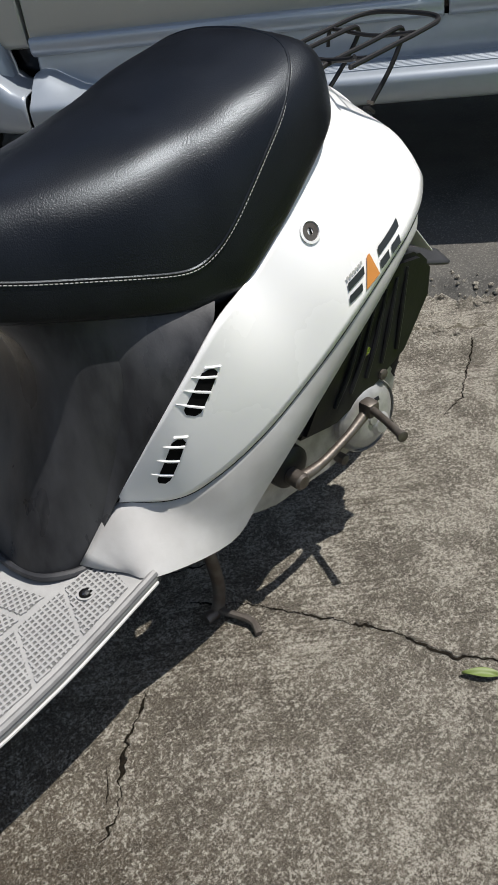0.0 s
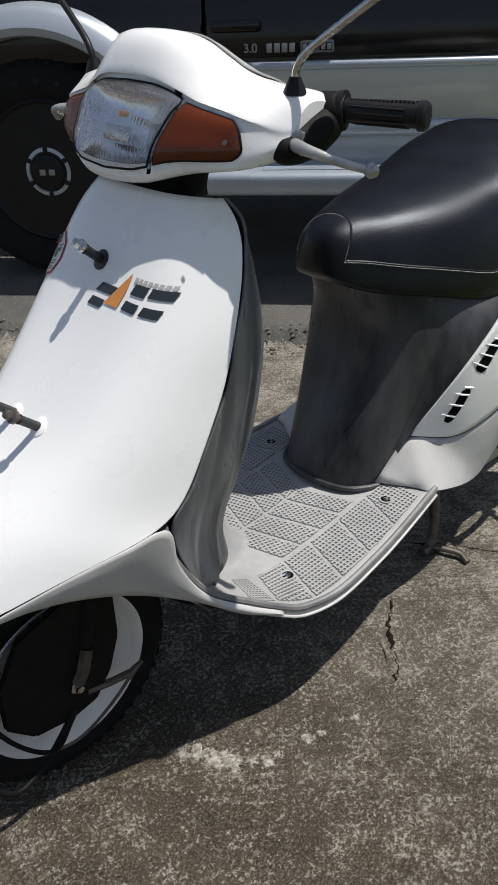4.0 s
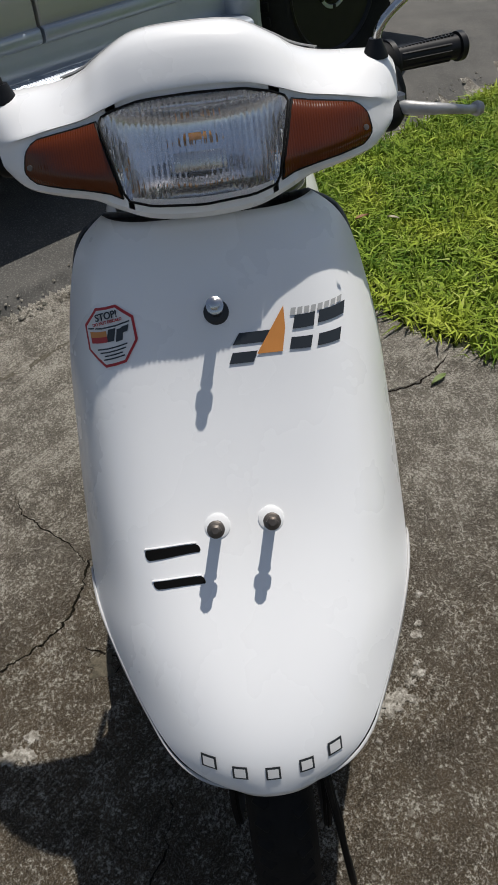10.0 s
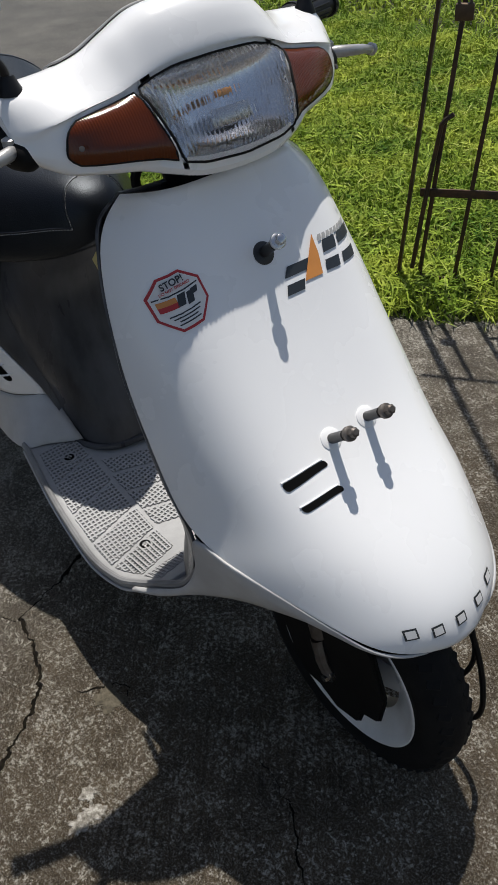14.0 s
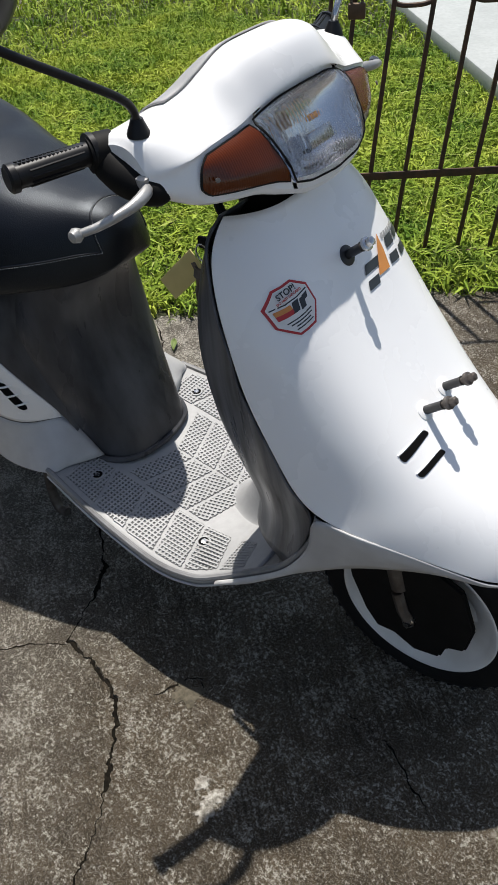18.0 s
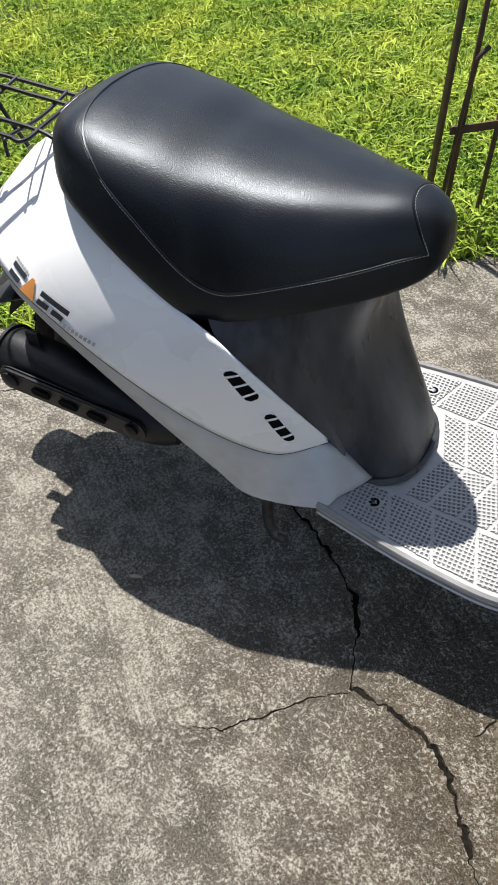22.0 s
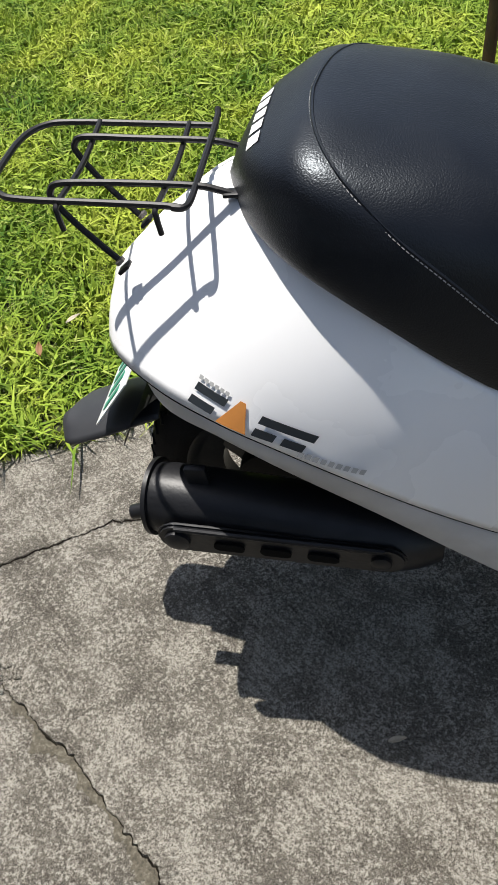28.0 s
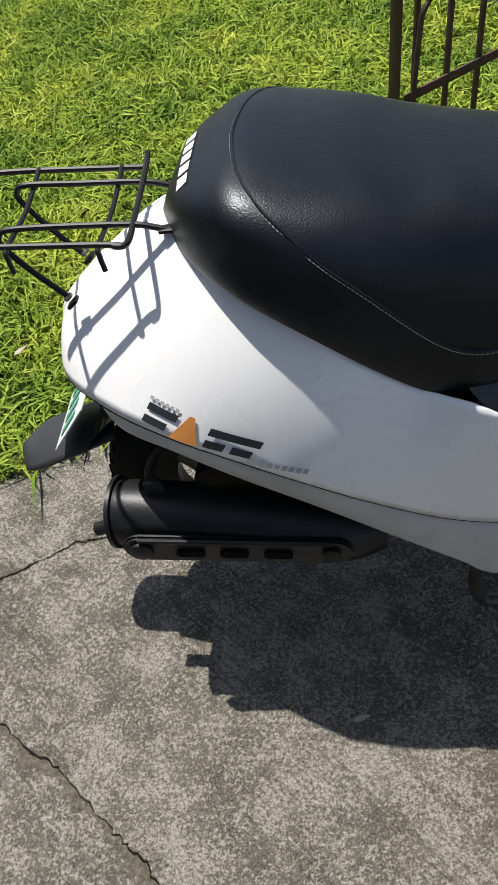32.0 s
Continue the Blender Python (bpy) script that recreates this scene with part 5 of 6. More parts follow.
part("front_inner_guard", sheet([[(FW_X + .215 * math.cos(a), y, FW_Z + .01 + .215 * math.sin(a)) for y in np.linspace(-.055, .055, 7)] for a in np.linspace(radians(64), radians(150), 22)]), MATTBLACK, scooter)
part("under_frame", tube([(.30, 0, .30), (.22, 0, .185), (.10, 0, .165), (-.25, 0, .165), (-.38, 0, .26)], .045, 12, steps=30), MATTBLACK, scooter)

# engine, kick start, rear end
SIDEP = Matrix(((1, 0, 0, 0), (0, 0, 1, 0), (0, 1, 0, 0), (0, 0, 0, 1)))
case = part("transmission_case", plate([(-.34, .205), (-.44, .170), (-.56, .168), (-.66, .180), (-.72, .215), (-.735, .27), (-.70, .325), (-.58, .335), (-.44, .30), (-.35, .26)], .075, Matrix.Translation((0, .07, 0)) @ SIDEP, .010), ALLOY, scooter, "dull grey alloy drive case")
cover_ = part("belt_cover", plate([(-.49, .275), (-.57, .262), (-.655, .285), (-.735, .318), (-.795, .395), (-.80, .445), (-.77, .475), (-.70, .485), (-.60, .44)], .032, Matrix.Translation((0, .128, 0)) @ SIDEP, .008), HEATBLACK, case, "black ribbed air cleaner cover")
for k in range(5):
    part("cover_rib", tube([(-.565 - .036 * k, .161, .300 + .009 * k), (-.600 - .030 * k, .162, .350 + .012 * k), (-.640 - .024 * k, .160, .432 + .008 * k)], [.0035, .0045, .003], 8, steps=12), HEATBLACK, cover_)
part("cover_screw", spin([(0, .007), (.003, .007), (.004, .003)], (-.640, .160, .365), (0, 1, 0), 12), CHROME, cover_)
cap_ = part("clutch_cap", spin([(-.02, .062), (.010, .062), (.020, .058), (.030, .046), (.034, .030), (.0345, .012), (.038, .010), (.039, .001)], (-.640, .138, .243), (.02, 1, .08), 44), ALLOY, case, "round cast alloy clutch cover")
part("cap_rim", spin([(.016, .0605), (.020, .0625), (.024, .0600)], (-.640, .138, .243), (.02, 1, .08), 44, ring=True), ALLOY, cap_)
part("cap_bulge", spin([(.0, .022), (.036, .020), (.042, .014), (.0425, .001)], (-.655, .138, .225), (.02, 1, .08), 24), ALLOY, cap_)
for k in range(3):
    part("cap_mark", block((.010, .002, .007), (-.622 - .013 * k, .1725, .278), .001, Matrix.Rotation(radians(18), 3, "X")), HEATBLACK, cap_)
for x, z in ((-.676, .305), (-.690, .200), (-.580, .192)):
    part("cap_screw", spin([(-.02, .009), (.016, .009), (.018, .005)], (x, .148, z), (0, 1, 0), 8), STEEL, cap_)
part("kick_boss", spin([(0, .036), (.030, .034), (.038, .022), (.039, .003)], (-.462, .135, .252), (0, 1, 0), 26), HEATBLACK, case)
kick = part("kick_lever", tube([(-.453, .190, .248), (-.50, .193, .252), (-.56, .192, .268), (-.607, .188, .284)], [.010, .0075, .007, .009], 10, steps=20), STEEL, scooter, "oily steel kick start lever")
part("kick_hub", spin([(-.014, .013), (.010, .0135), (.014, .010), (.0145, .003)], (-.453, .188, .248), (0, 1, 0), 18), STEEL, kick)
part("kick_joint", block((.024, .026, .026), (-.609, .190, .290), .006), STEEL, kick)
part("kick_pedal", tube([(-.608, .194, .292), (-.593, .238, .295), (-.577, .281, .297)], [.0068, .006, .0062], 10), STEEL, kick, "rusty brown kick pedal")
part("pedal_end", spin([(0, .0085), (.004, .0085), (.005, .003)], (-.578, .278, .297), (.33, .94, .05), 14), STEEL, kick)
stand = part("centre_stand", tube([(-.33, .10, .16), (-.338, .105, .06), (-.325, .108, .012), (-.30, .108, .008)], .011, 10, steps=18), STEEL, scooter, "dark steel centre stand")
part("stand_leg", tube([(-.33, -.10, .16), (-.338, -.105, .06), (-.325, -.108, .012), (-.30, -.108, .008)], .011, 10, steps=18), STEEL, stand)
part("stand_bar", tube([(-.335, -.10, .13), (-.335, .10, .13)], .011, 10), STEEL, stand)
part("stand_lever", tube([(-.322, .106, .014), (-.335, .14, .016), (-.345, .170, .015), (-.338, .193, .010)], .0062, 8, steps=16), STEEL, stand)
part("inner_rear_guard", sheet([[(-.70 + .225 * math.cos(a), y, .262 + .225 * math.sin(a)) for y in np.linspace(-.06, .06, 7)] for a in np.linspace(radians(20), radians(160), 24)]), MATTBLACK, scooter)
part("engine_block", block((.20, .12, .15), (-.40, -.02, .27), .02), HEATBLACK, scooter, "dark engine block")
part("under_seat_bin", block((.34, .20, .20), (-.50, 0, .50), .04), MATTBLACK, scooter)

# muffler on the other side
muff = part("muffler", tube([(-.852, -.126, .322), (-.846, -.127, .322), (-.826, -.130, .322), (-.74, -.138, .316), (-.62, -.146, .303), (-.52, -.148, .288), (-.47, -.142, .282)], [.036, .046, .049, .051, .051, .048, .034], 32, steps=40), HEATBLACK, scooter, "matt black muffler with a slotted heat shield")
part("muffler_flange", spin([(-.004, .047), (-.003, .0535), (.003, .0535), (.004, .047)], (-.846, -.127, .322), (-1, .06, 0), 40, ring=True), HEATBLACK, muff)
# a long shield with rounded ends, standing off the can
pill = []
for a in np.linspace(-math.pi / 2, math.pi / 2, 10):
    pill.append((-.535 + .027 * math.cos(a), .296 + .027 * math.sin(a)))
for a in np.linspace(math.pi / 2, 3 * math.pi / 2, 10):
    pill.append((-.800 + .028 * math.cos(a), .324 + .028 * math.sin(a)))
shieldp = part("heat_shield", plate(pill, .009, Matrix(((1, 0, 0, 0), (0, 0, 1, -.197), (0, 1, 0, 0), (0, 0, 0, 1))), .0035), HEATBLACK, muff, "black heat shield")
part("shield_ridge", tube([(x, -.1975, z + .023) for x, z in ((-.80, .324), (-.70, .3135), (-.60, .303), (-.535, .296))], .004, 8), HEATBLACK, shieldp)
for k in range(3):
    c = Vector((-.732 + .060 * k, -.1985, .3145 - .0065 * k))
    hole = bmesh.new()
    ring_ = [(.012 * math.copysign(1, math.cos(a)) + .008 * math.cos(a), .0075 * math.sin(a)) for a in np.linspace(.05, 2 * math.pi + .05, 20, endpoint=False)]
    plate(ring_, .003, Matrix(((1, 0, 0, c.x), (0, 0, -1, c.y), (-.1, 1, 0, c.z), (0, 0, 0, 1))), 0, hole)
    # a dark plate on the shield, painted as the slot's shade
    part("shield_slot_shade", hole, GAPSHADE, shieldp)
for x, z, r in ((-.800, .324, .017), (-.540, .297, .013)):
    part("shield_bolt", spin([(0, r), (.006, r), (.009, r * .6), (.0095, .002)], (x, -.1965, z), (0, -1, 0), 22), HEATBLACK, shieldp)
part("muffler_bracket", block((.030, .012, .050), (-.775, -.135, .372), .004), HEATBLACK, muff)
part("tail_pipe", tube([(-.840, -.128, .300), (-.893, -.128, .283)], [.011, .011], 14), HEATBLACK, muff)
part("exhaust_pipe", tube([(-.48, -.142, .285), (-.40, -.12, .24), (-.30, -.08, .20)], .016, 10, steps=14), STEEL, muff)

# mudguard, plate
gm = Matrix.Translation((-.850, -.002, .405)) @ Matrix.Rotation(radians(160), 4, "Y")
pm = Matrix.Translation((-.900, -.002, .425)) @ Matrix.Rotation(radians(130), 4, "Y")
rows = []
for x in np.linspace(0, .182, 16):
    hw = (.048 + .006 * smooth01(x / .1)) * (1 if x < .14 else (max(1 - ((x - .14) / .0425) ** 3, .12)) ** .45)
    rows.append([tuple(gm @ Vector((x, hw * w, .012 * w * w))) for w in np.linspace(-1, 1, 13)])
guard = part("mudguard", sheet(rows), GREYBLACK, scooter, "black plastic rear mudguard flap")
shell(guard, .005, 0)
plate_ = part("number_plate", block((.105, .115, .0025), pm @ Vector((0, 0, -.004)), .001, pm.to_3x3()), PLATEWHITE, scooter, "white number plate with green marks")
for k in range(4):
    part("plate_bar", block((.05, .013, .0012), pm @ Vector((.005, -.039 + .026 * k, -.0062)), 0, pm.to_3x3()), PLATEGREEN, plate_, smooth=False)
part("tail_bracket", block((.09, .05, .07), (-.83, 0, .51), .012), MATTBLACK, scooter)

# rear carrier
RACKR = .0037


def rack_z(x):
    return .737 + (-.70 - x) * .10


def rack_line(points, lift=0.0):
    return [(x, y, rack_z(x) + lift + dz) for x, y, dz in points]


rack = part("carrier", tube(rack_line([(-.716, .076, 0), (-.80, .077, 0), (-.885, .077, 0), (-.915, .070, 0), (-.932, .045, 0), (-.936, .0, 0), (-.932, -.048, 0), (-.915, -.072, 0), (-.885, -.079, 0), (-.80, -.080, 0), (-.74, -.081, 0), (-.719, -.084, 0)]), RACKR, 8, steps=90), BLACK, scooter, "black wire luggage carrier")
part("carrier_front", tube([(-.715, .086, .753), (-.7145, .075, .749), (-.7145, .03, .744), (-.714, -.03, .741), (-.7145, -.07, .738), (-.719, -.084, .739), (-.730, -.084, .740)], RACKR, 8, steps=40), BLACK, rack)
part("carrier_rail", tube([(-.655, .036, .722), (-.69, .038, .735), (-.72, .039, .742), (-.80, .040, .750), (-.858, .040, .756), (-.872, .039, .750), (-.872, .037, .738), (-.850, .033, .702), (-.815, .026, .660)], RACKR, 8, steps=60), BLACK, rack)
part("carrier_rail", tube([(-.655, -.048, .720), (-.69, -.046, .733), (-.72, -.045, .740), (-.80, -.045, .748), (-.858, -.046, .752), (-.872, -.047, .746), (-.872, -.050, .734), (-.850, -.056, .704), (-.812, -.065, .664)], RACKR, 8, steps=60), BLACK, rack)
for x in (-.748, -.852):
    part("carrier_cross", tube([(x, .077, rack_z(x) + .002), (x, .0, rack_z(x) - .007), (x, -.078, rack_z(x) - .003), (x + .001, -.088, rack_z(x) - .010), (x + .002, -.090, rack_z(x) - .028)], RACKR * .85, 8, steps=30), BLACK, rack)
for y, z in ((.026, .658), (-.066, .661)):
    part("carrier_foot", block((.018, .013, .005), (-.810, y, z - .004), .0018, Matrix.Rotation(radians(-38), 3, "Y")), BLACK, rack)
    part("carrier_bolt", spin([(0, .006), (.004, .006), (.005, .003)], (-.812, y, z + .003), (-.5, 0, .8), 6), STEEL, rack)
for y in (.038, -.046):
    part("carrier_foot", block((.03, .014, .005), (-.672, y, .729), .002), BLACK, rack)


# threaded posts on the cover
def post(y, z, length, ring):
    p, n = cover_surface(y, z)
    ax = Vector((.76, 0, .65)).normalized()
    b = part("cover_post", spin([(-.004, .0062), (length * .55, .0060), (length * .6, .0068)], p, ax, 16), BOLTBLACK, scooter, "black sleeved bolt standing out of the front cover")
    part("post_washer", spin([(-.003, .0135), (.003, .0135), (.0045, .010)], p, n, 20), ring, b)
    part("post_shank", spin([(length * .5, .0048), (length * .78, .0048)], p, ax, 12), STEEL, b)
    part("post_flange", spin([(length * .70, .0060), (length * .72, .0090), (length * .80, .0090), (length * .83, .0060)], p, ax, 18), STEEL if ring is WHITE else CHROME, b)
    part("post_nut", spin([(length * .82, .0062), (length * .97, .0060), (length, .0036)], p, ax, 6), STEEL if ring is WHITE else CHROME, b)
    return b


post(-.003, .755, .050, BOLTBLACK)
post(-.029, .580, .056, WHITE)
post(.028, .581, .056, WHITE)


def on_cover(y, z, lift=.0030):
    p, n = cover_surface(y, z)
    return p + n * lift


def decal(name, corners, mat, parent, lift=.0030, n=5, label=""):
    """A four-cornered patch of foil on the front cover, given by y and z."""
    c = np.array(corners, float)
    rows = []
    for v in np.linspace(0, 1, n):
        a, b = c[0] + (c[3] - c[0]) * v, c[1] + (c[2] - c[1]) * v
        rows.append([on_cover(*(a + (b - a) * u), lift) for u in np.linspace(0, 1, n)])
    return part(name, sheet(rows), mat, parent, label)


# cooling slots in the cover: dark patches laid on it, their shade put into the colour
for quad in (((-.1093, .5621), (-.0517, .5686), (-.0484, .5630), (-.1069, .5545)), ((-.1040, .5397), (-.0499, .5463), (-.0467, .5411), (-.1000, .5350))):
    q = np.array(quad)
    rows = []
    for v in np.linspace(0, 1, 7):
        e = .045 * (1 - math.sqrt(max(0, 1 - (2 * v - 1) ** 2)))
        a, b = q[0] + (q[3] - q[0]) * v, q[1] + (q[2] - q[1]) * v
        rows.append([on_cover(*(a + (b - a) * u + np.array((0, .007 * u * (1 - u)))), .0028) for u in np.linspace(e, 1 - e, 12)])
    slot = part("cover_slot_shade", sheet(rows), GAPSHADE, cover, "dark patch standing for the shade in a cooling slot")
    lip = [on_cover(*(q[0] + (q[1] - q[0]) * u + (q[0] - q[3]) * .12 + np.array((0, .007 * u * (1 - u)))), .0024) for u in np.linspace(.02, .98, 10)]
    part("slot_lip", tube([tuple(p) for p in lip], .0011, 6), WHITE, slot)

# maker's mark on the cover as plain slanted shapes
mark = decal("maker_mark", [(.0098, .7245), (.0528, .7243), (.0584, .7340), (.0181, .7343)], DECALBLACK, cover, .0031, label="dark and orange foil mark")
decal("mark_stripe", [(.0040, .7085), (.0300, .7083), (.0355, .7175), (.0090, .7178)], DECALBLACK, mark, .0033)
decal("mark_wedge", [(.0345, .7147), (.0617, .7143), (.0669, .7339), (.0675, .7535)], DECALORANGE, mark, .0034)
decal("mark_stripe", [(.0690, .7150), (.0917, .7134), (.0950, .7235), (.0725, .7250)], DECALBLACK, mark, .0033)
decal("mark_stripe", [(.0745, .7320), (.0970, .7312), (.0999, .7428), (.0784, .7435)], DECALBLACK, mark, .0033)
decal("mark_stripe", [(.0985, .7135), (.1230, .7118), (.1262, .7215), (.1018, .7232)], DECALBLACK, mark, .0033)
decal("mark_stripe", [(.1015, .7325), (.1302, .7311), (.1332, .7410), (.1045, .7425)], DECALBLACK, mark, .0034)
for k in range(8):
    y0 = .0735 + k * .0072
    decal("mark_tick", [(y0, .7440 - k * .0002), (y0 + .0052, .7438 - k * .0002), (y0 + .0068, .7500 - k * .0004), (y0 + .0016, .7502 - k * .0004)], DECALGREY, mark, .0031, 3)
# five outlined squares along the nose
for k, (y, z) in enumerate(((-.0644, .4175), (-.0343, .4125), (-.0015, .4115), (.0327, .4135), (.0629, .4179))):
    sq = decal("nose_mark", [(y - .0075, z - .006), (y + .0075, z - .006), (y + .0075, z + .006), (y - .0075, z + .006)], DECALBLACK, cover, .0030, 3)
    decal("nose_mark_inner", [(y - .0055, z - .0042), (y + .0055, z - .0042), (y + .0055, z + .0042), (y - .0055, z + .0042)], DECALWHITE, sq, .0036, 3)

# octagonal warning sticker
sc_, sn_ = cover_surface(-.1165, .7395)
frame_x = Vector((0, 1, 0)) - sn_ * sn_.y
frame_x.normalize()
frame_y = sn_.cross(frame_x)
tilt = radians(4)


def sticker_at(a, b, lift):
    """A place on the sticker by its own right and up, in metres."""
    a2, b2 = .92 * (a * math.cos(tilt) - b * math.sin(tilt)), .92 * (a * math.sin(tilt) + b * math.cos(tilt))
    q = sc_ + frame_x * a2 + frame_y * b2
    return on_cover(q.y, q.z, lift)


def octagon(name, r, mat, lift, parent):
    rows = []
    for k in (0.001, .35, .7, 1.0):
        rows.append([])
        for i in range(8):
            for u in (0, .5):
                a0, a1 = radians(22.5 + 45 * i), radians(67.5 + 45 * i)
                p = Vector((math.cos(a0), math.sin(a0))).lerp(Vector((math.cos(a1), math.sin(a1))), u) * r * k
                rows[-1].append(sticker_at(p.x * .98, p.y, lift))
    return part(name, sheet(rows, close_v=True), mat, parent)


stk = octagon("warning_sticker", .0370, DECALRED, .0030, cover)
tagged(stk, "white octagonal sticker with a red border")
octagon("sticker_face", .0335, DECALWHITE, .0035, stk)


def sticker_patch(a0, a1, b0, b1, mat, slant=0.0, lift=.0040):
    rows = [[sticker_at(a0 + (a1 - a0) * u + slant * v, b0 + (b1 - b0) * v, lift) for u in np.linspace(0, 1, 4)] for v in np.linspace(0, 1, 3)]
    part("sticker_patch", sheet(rows), mat, stk)


sticker_patch(-.026, -.004, -.006, .0005, DECALRED)
sticker_patch(-.026, -.004, .0005, .007, DECALORANGE)
sticker_patch(-.006, .004, -.006, .008, DECALBLACK, .005)
sticker_patch(.006, .015, -.008, .006, DECALBLACK, .004)
sticker_patch(.013, .023, .000, .007, DECALBLACK, .003)
for k, (w, b) in enumerate(((.020, -.0135), (.017, -.0175), (.012, -.0215), (.014, -.0255))):
    sticker_patch(-w, w, b - .0008, b + .0008, DECALBLACK)
sticker_patch(-.028, .028, .0095, .0112, DECALBLACK)


def lettering(text, size, at, right, up, mat, parent, depth=.0002, name="lettering"):
    """Letters of the built-in font, turned into a thin mesh."""
    cu = bpy.data.curves.new(name, "FONT")
    cu.body, cu.size, cu.align_x, cu.align_y, cu.extrude = text, size, "CENTER", "CENTER", depth
    cu.offset = size * .02
    tmp = bpy.data.objects.new("tmp", cu)
    scene.collection.objects.link(tmp)
    me = bpy.data.meshes.new_from_object(tmp.evaluated_get(bpy.context.evaluated_depsgraph_get()))
    bpy.data.objects.remove(tmp)
    r, u = Vector(right).normalized(), Vector(up).normalized()
    n = r.cross(u)
    me.transform(Matrix(((r.x, u.x, n.x, at[0]), (r.y, u.y, n.y, at[1]), (r.z, u.z, n.z, at[2]), (0, 0, 0, 1))))
    me.materials.clear()
    me.materials.append(mat)
    ob = new(name, me)
    ob.parent = parent
    return ob


rt = (sticker_at(.01, 0, 0) - sticker_at(-.01, 0, 0)).normalized()
upv = (sticker_at(0, .01, 0) - sticker_at(0, -.01, 0)).normalized()
lettering("STOP!", .0106, sticker_at(0, .0235, .0046), rt, upv, DECALBLACK, stk)
lettering("DO NOT DISCARD", .0044, sticker_at(0, .0165, .0046), rt, upv, DECALRED, stk)

# side marks: slanted dark bars and an orange wedge
for s in (1, -1):
    if s == 1:
        o, e = Vector((-.541, 0, .500)), Vector((-.117, 0, .032)).normalized()
    else:
        o, e = Vector((-.738, 0, .553)), Vector((.139, 0, -.035)).normalized()
    upd = Vector((-e.z, 0, e.x)) if e.x > 0 else Vector((e.z, 0, -e.x))

    def side_patch(corners, mat, name="side_bar", par=None, s=s, o=o, e=e, upd=upd, lift=.0040):
        """Foil on the side panel, its four corners given along and across the mark."""
        c = np.array(corners, float)
        rows = []
        for v in np.linspace(0, 1, 4):
            l, r = c[0] + (c[3] - c[0]) * v, c[1] + (c[2] - c[1]) * v
            row = []
            for u in np.linspace(0, 1, 5):
                a, b = l + (r - l) * u
                q = o + e * a + upd * b
                row.append(on_side(s, q.x, q.z, lift)[0])
            rows.append(row)
        return part(name, sheet(rows), mat, par or scooter)

    first_bar = side_patch([(.008, .019), (.044, .019), (.048, .028), (.012, .028)], DECALBLACK, "side_mark")
    side_patch([(.002, .004), (.030, .004), (.034, .013), (.006, .013)], DECALBLACK, "side_bar", first_bar)
    side_patch([(.036, 0), (.070, 0), (.067, .033), (.061, .033)], DECALORANGE, "side_wedge", first_bar)
    side_patch([(.076, .002), (.100, .002), (.104, .012), (.080, .012)], DECALBLACK, "side_bar", first_bar)
    side_patch([(.082, .018), (.143, .018), (.147, .028), (.086, .028)], DECALBLACK, "side_bar", first_bar)
    side_patch([(.108, .002), (.132, .002), (.136, .012), (.112, .012)], DECALBLACK, "side_bar", first_bar)
    for k in range(6):
        a = .012 + k * .0062
        side_patch([(a, .031), (a + .0045, .031), (a + .0055, .0355), (a + .001, .0355)], DECALGREY, "side_tick", first_bar)
    if s == -1:
        for k in range(9):
            a = .128 + k * .0082
            side_patch([(a, -.004), (a + .0055, -.004), (a + .0075, .003), (a + .002, .003)], DECALGREY, "side_tick", first_bar)

# ignition lock, key and tag
TAGYELLOW = material("yellow_key_tag", (0.60, 0.50, 0.20), 0.5, var=0.25, scale=60, dark=(0.46, 0.37, 0.13))
key = group("key_set", "ignition key with a yellow plastic tag hanging from the scooter", "key", SC)
part("ignition", spin([(0, .016), (.02, .016), (.022, .010)], (.200, -.095, .786), (-1, -.25, 0), 18), MATTBLACK, key)
part("key_bow", block((.018, .003, .016), (.170, -.104, .780), .003), MATTBLACK, key)
part("tag", block((.088, .002, .034), (.128, -.106, .722), .0009, Matrix.Rotation(radians(-46), 3, "Y")), TAGYELLOW, key, "yellow plastic key tag")
part("tag_eyelet", block((.009, .0026, .009), (.152, -.106, .744), .0006, Matrix.Rotation(radians(-30), 3, "Y")), STEEL, key)
part("key_ring", tube([(.166 + .010 * math.cos(a), -.105, .765 + .012 * math.sin(a)) for a in np.linspace(0, 2 * math.pi, 16, endpoint=False)], .0012, 6, closed=True), CHROME, key)
part("bag_hook", spin([(0, .009), (.012, .011), (.016, .008), (.030, .008), (.034, .010), (.050, .009), (.052, .003)], (.160, -.103, .742), (-.05, 0, -1), 16), STEEL, key, "dark metal fob")


# ---- the parked van ----
VAN_D = 1.58
VAN = Matrix(((ROAD_U.x, ROAD_N.x, 0, ROAD_N.x * VAN_D), (ROAD_U.y, ROAD_N.y, 0, ROAD_N.y * VAN_D), (0, 0, 1, 0), (0, 0, 0, 1)))
VANPAINT = material("beige_silver_van_paint", (0.42, 0.415, 0.37), 0.30, 0.1, coat=0.5, var=0.12, scale=3, dark=(0.35, 0.345, 0.31), var2=0.06, scale2=40)
VANSILVER = material("silver_blue_trim", (0.38, 0.42, 0.47), 0.34, 0.35, coat=0.4, var=0.2, scale=5, dark=(0.25, 0.28, 0.32), var2=0.08, scale2=50)
VANBLACK = material("black_van_paint", (0.004, 0.004, 0.0045), 0.2, coat=0.2, spec=0.35, var=0.2, scale=4)
VANDARK = material("wheel_arch_black", (0.004, 0.004, 0.004), 0.9, var=0.3, scale=20, spec=0.1)
